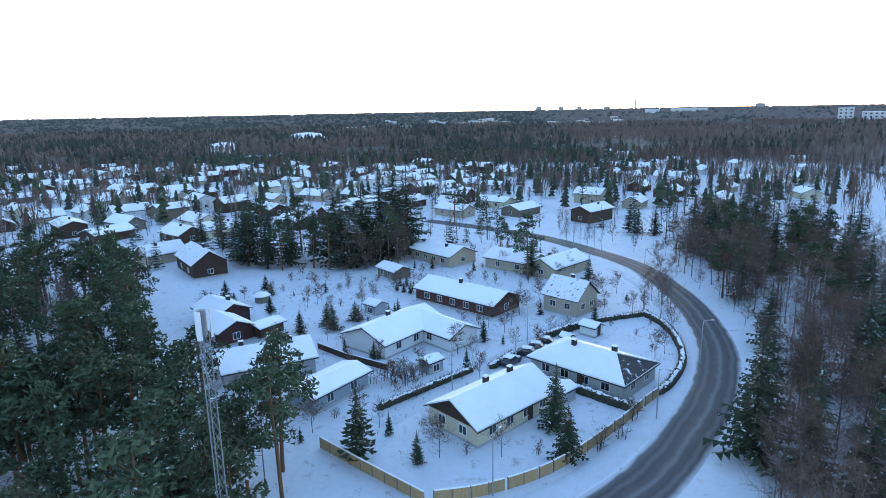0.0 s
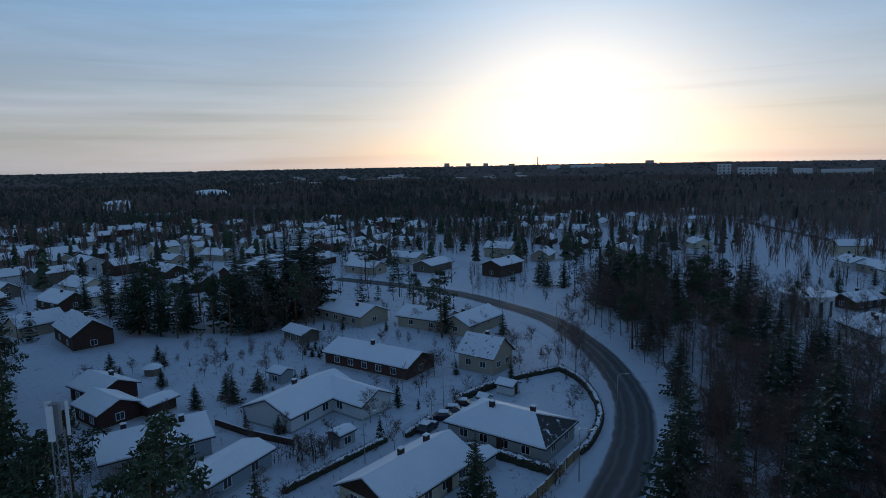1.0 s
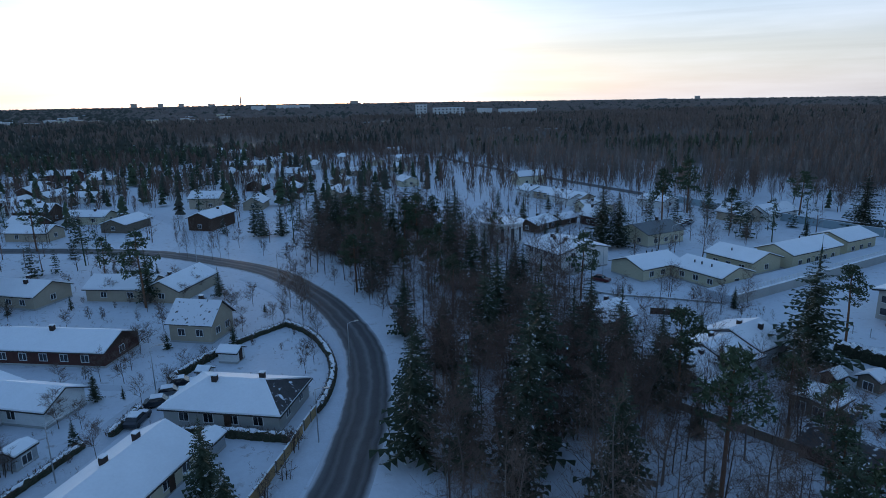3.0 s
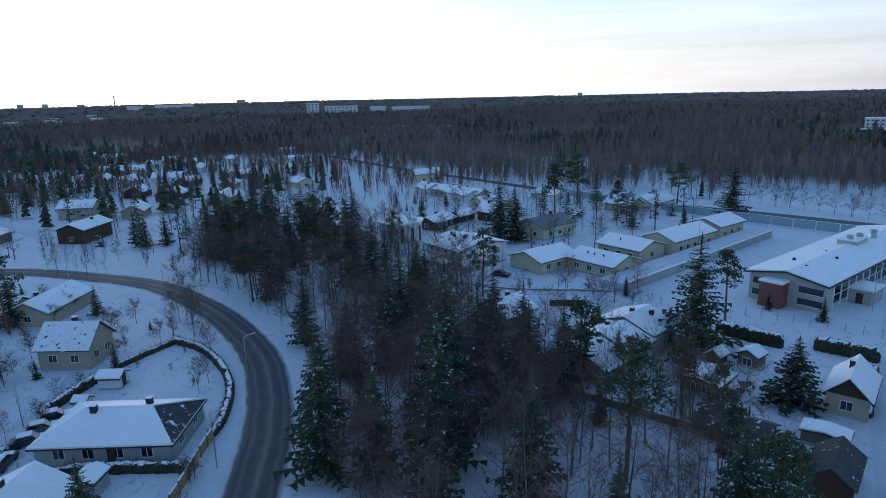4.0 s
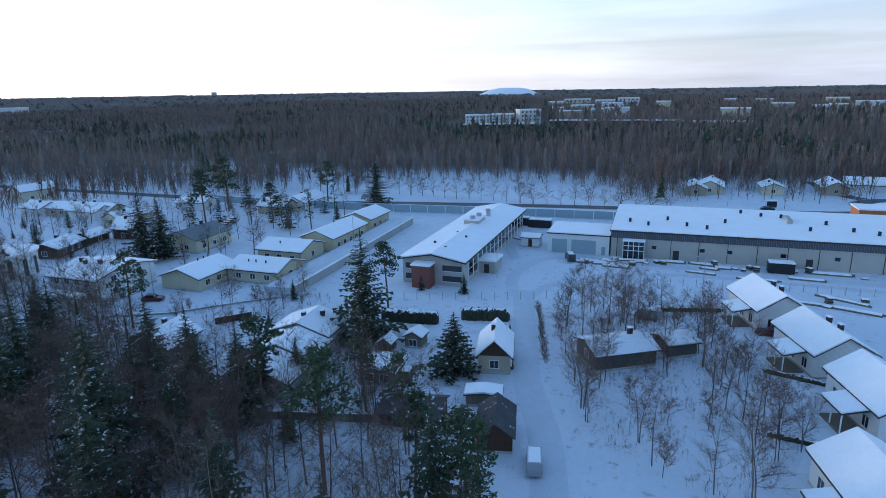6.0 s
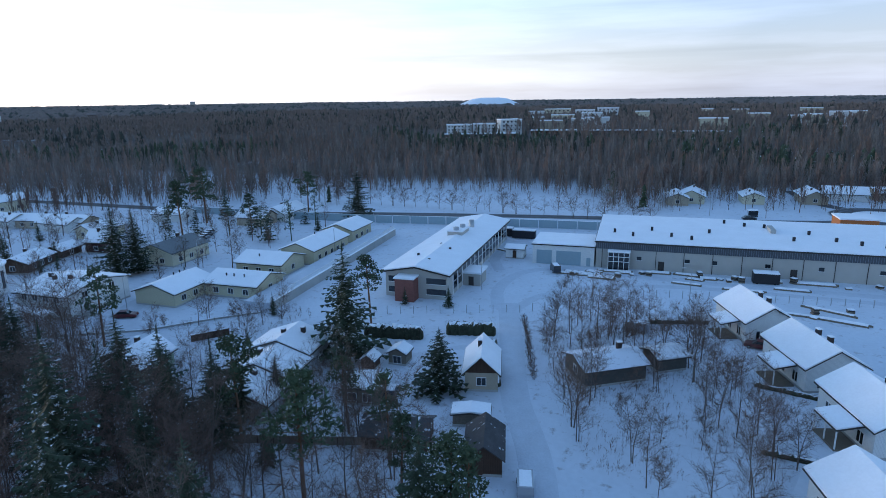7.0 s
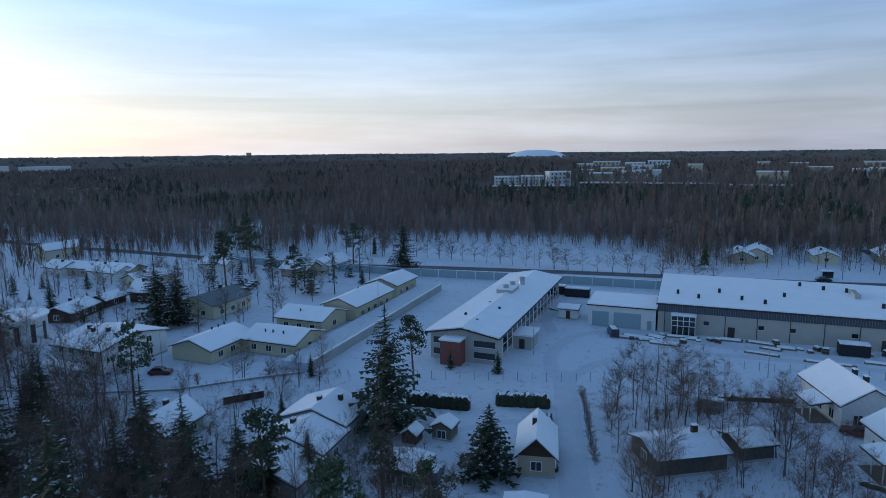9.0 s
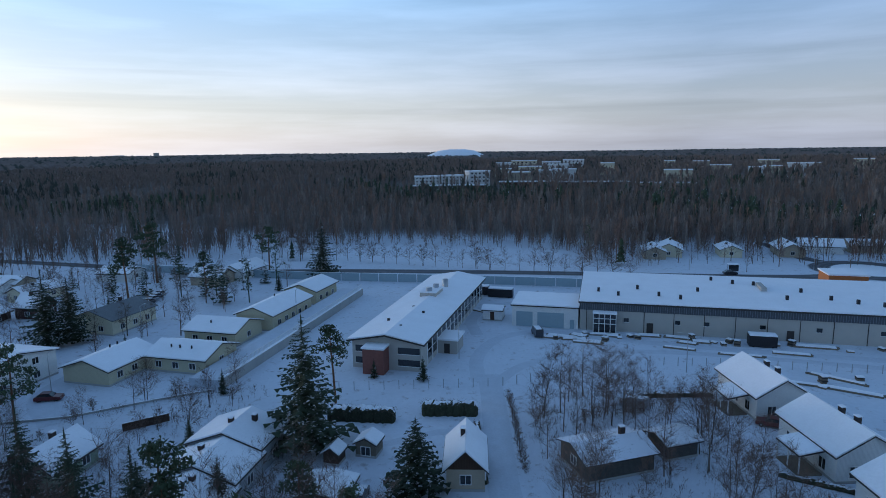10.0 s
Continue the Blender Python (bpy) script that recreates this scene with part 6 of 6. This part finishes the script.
fence("wire_fence", "thin wire fence with metal posts round the yard", straight([(108.5, 53.5), (117.0, 25.4), (127.6, 9.4), (132.6, 7.0), (136.0, -14.0), (139.5, -60)], 2.6), 2.6, 1.6, METAL, False, METAL, 1.7, False)
fence("low_wall", "low snowy garden wall below the car", straight([(80, 108), (88, 92), (97, 83), (103, 76)], 2.5), 2.52, 0.35, CONCRETE, post=CONCRETE)
fence("board_fence", "dark board fence at the edge of the wood", straight([(74, 88), (80, 84)], 2.2) + straight([(86, 79.5), (91, 75)], 2.2), 2.2, 1.3, BROWN, post=BROWN)
fence("ruined_wall", "long dark snow-capped wall crossing the wood", straight([(58, 62), (60, 50), (63, 38), (66, 28)], 2.2), 2.2, 1.2, OLDWOOD, post=BROWN)
for i in range(5):
    o = thing("gate_leaf", "tall mesh gate standing open in the yard fence", "gate", 128.2 + i * 1.0, 8.9 - i * 0.42, 0, -23)
    part("frame", Geo().box(0, 0, 2.0, 1.1, 0.06, 0.06).box(0, 0, 0.2, 1.1, 0.06, 0.06).box(-0.5, 0, 0, 0.08, 0.08, 2.1).box(0, 0, 0.2, 0.05, 0.05, 1.8), METAL, o)

# ---- posts and lamps ----


def street_lamp(x, y, yaw, h=7.5):
    s = thing("street_lamp", "slender grey street lamp with a short arm", "street lamp", x, y, 0, yaw, "street lamps")
    part("pole", Geo().tube([(0, 0, -0.2), (0, 0, h * 0.6), (0, 0, h)], [0.09, 0.07, 0.05], 8), METAL, s, smooth=True)
    part("arm", Geo().tube([(0, 0, h - 0.1), (0.5, 0, h + 0.15), (1.3, 0, h + 0.2)], [0.045, 0.04, 0.03], 6), METAL, s)
    part("lamp_head", Geo().box(1.5, 0, h + 0.12, 0.7, 0.28, 0.14), METAL, s)


for x, y, yw in ((25.6, 86.5, 0), (-7.6, 47.4, 60), (-14.8, 73.5, 20), (14.2, 66.5, -30), (27.5, 118, 0), (129.4, 36.4, 90), (123.4, 11.6, 90), (131.3, -7.3, 90), (27, 140, 0), (12, 168, -40),
                 (96, 104, 0), (128, 112, 0), (150, 84, 0), (226, 60, 180), (230, 20, 180), (233, -20, 180), (240, -60, 180), (-3, 92, 0)):
    street_lamp(x, y, yw)


def mast(x, y, h):
    s = thing("antenna_mast", "slim grey lattice mast with panel antennas", "mast", x, y, 0, 10)
    r = 0.42
    for k in range(3):
        a_ = k * 2.094
        part("leg", Geo().tube([(r * math.cos(a_), r * math.sin(a_), 0), (r * math.cos(a_), r * math.sin(a_), h - 2)], [0.05, 0.05], 6), MASTGREY, s)
    n = int(h / 0.9) - 2
    for i in range(n):
        g = Geo()
        for k in range(3):
            a_, b_ = k * 2.094, (k + 1) * 2.094
            g.tube([(r * math.cos(a_), r * math.sin(a_), i * 0.9), (r * math.cos(b_), r * math.sin(b_), (i + 1) * 0.9)], [0.022, 0.022], 4)
        part("brace", g, MASTGREY, s)
    for k in range(3):
        a_ = k * 2.094 + 0.4
        part("antenna", Geo().box(0.62 * math.cos(a_), 0.62 * math.sin(a_), h - 2.4, 0.34, 0.2, 2.2, a_ + 1.57), TRIM, s, "pale panel antenna")
    part("cap", Geo().box(0, 0, h - 2.2, 0.5, 0.5, 2.0), MASTGREY, s)


mast(-28.5, 27.6, 28.2)

# terrace of the white two-storey house
t = thing("terrace", "white terrace on slim posts with a railing", "terrace", 85.8, 118.2, 0, 90)
part("floor_slab", Geo().box(0, 0, 2.3, 11, 3.0, 0.22), TRIM, t)
part("snow_layer", Geo().box(0, 0, 2.52, 10.8, 2.8, 0.15), SNOW, t)
for i in range(5):
    part("post", Geo().box(-5.2 + i * 2.6, 1.3, 0, 0.14, 0.14, 2.3), TRIM, t)
    part("rail_post", Geo().box(-5.2 + i * 2.6, 1.4, 2.52, 0.07, 0.07, 0.9), TRIM, t)
part("rail", Geo().box(0, 1.4, 3.4, 10.8, 0.07, 0.07), TRIM, t)
s = thing("outside_stair", "straight outdoor stair up to the terrace", "stair", 92, 109.6, 0, 0)
for i in range(11):
    part("step", Geo().box(-2.0 + i * 0.3, 0, 0, 0.3, 1.2, 0.19 * (i + 1)), CONCRETE, s)

# the curved modern house behind the wood
c = thing("modern_house", "white modern house with a flat roof and rounded wall", "house", 96, 148, 0, 0)
part("wall", Geo().tube([(0, 0, 0), (0, 0, 6.6)], [6.4, 6.4], 24), WHITE, c, smooth=False)
part("roof", Geo().tube([(0, 0, 6.6), (0, 0, 6.95)], [6.9, 6.9], 24), SNOW, c)
for a_ in (-2.6, -2.1, -1.6, -1.1):
    part("window", Geo().box(6.4 * math.cos(a_), 6.4 * math.sin(a_), 1.2, 1.0, 0.12, 4.2, a_ + 1.57), GLASS, c)
g = thing("round_gazebo", "low round garden gazebo under snow", "gazebo", -63, 115.5)
part("wall", Geo().tube([(0, 0, 0), (0, 0, 1.6)], [1.6, 1.6], 8), OLDWOOD, g)
part("roof", Geo().tube([(0, 0, 1.6), (0, 0, 2.1), (0, 0, 2.4)], [2.1, 1.2, 0.1], 8), SNOW, g)

b = thing("bus_shelter", "glazed bus shelter beside the main road", "bus shelter", 233.6, -33.8, 0, 100)
part("roof", Geo().box(0, 0, 2.4, 3.4, 1.6, 0.25), SNOW, b)
part("back_pane", Geo().box(0, 0.7, 0.2, 3.2, 0.06, 2.1), GLASS, b)
for sx in (-1.5, 1.5):
    part("post", Geo().box(sx, -0.7, 0, 0.1, 0.1, 2.4), METAL, b)
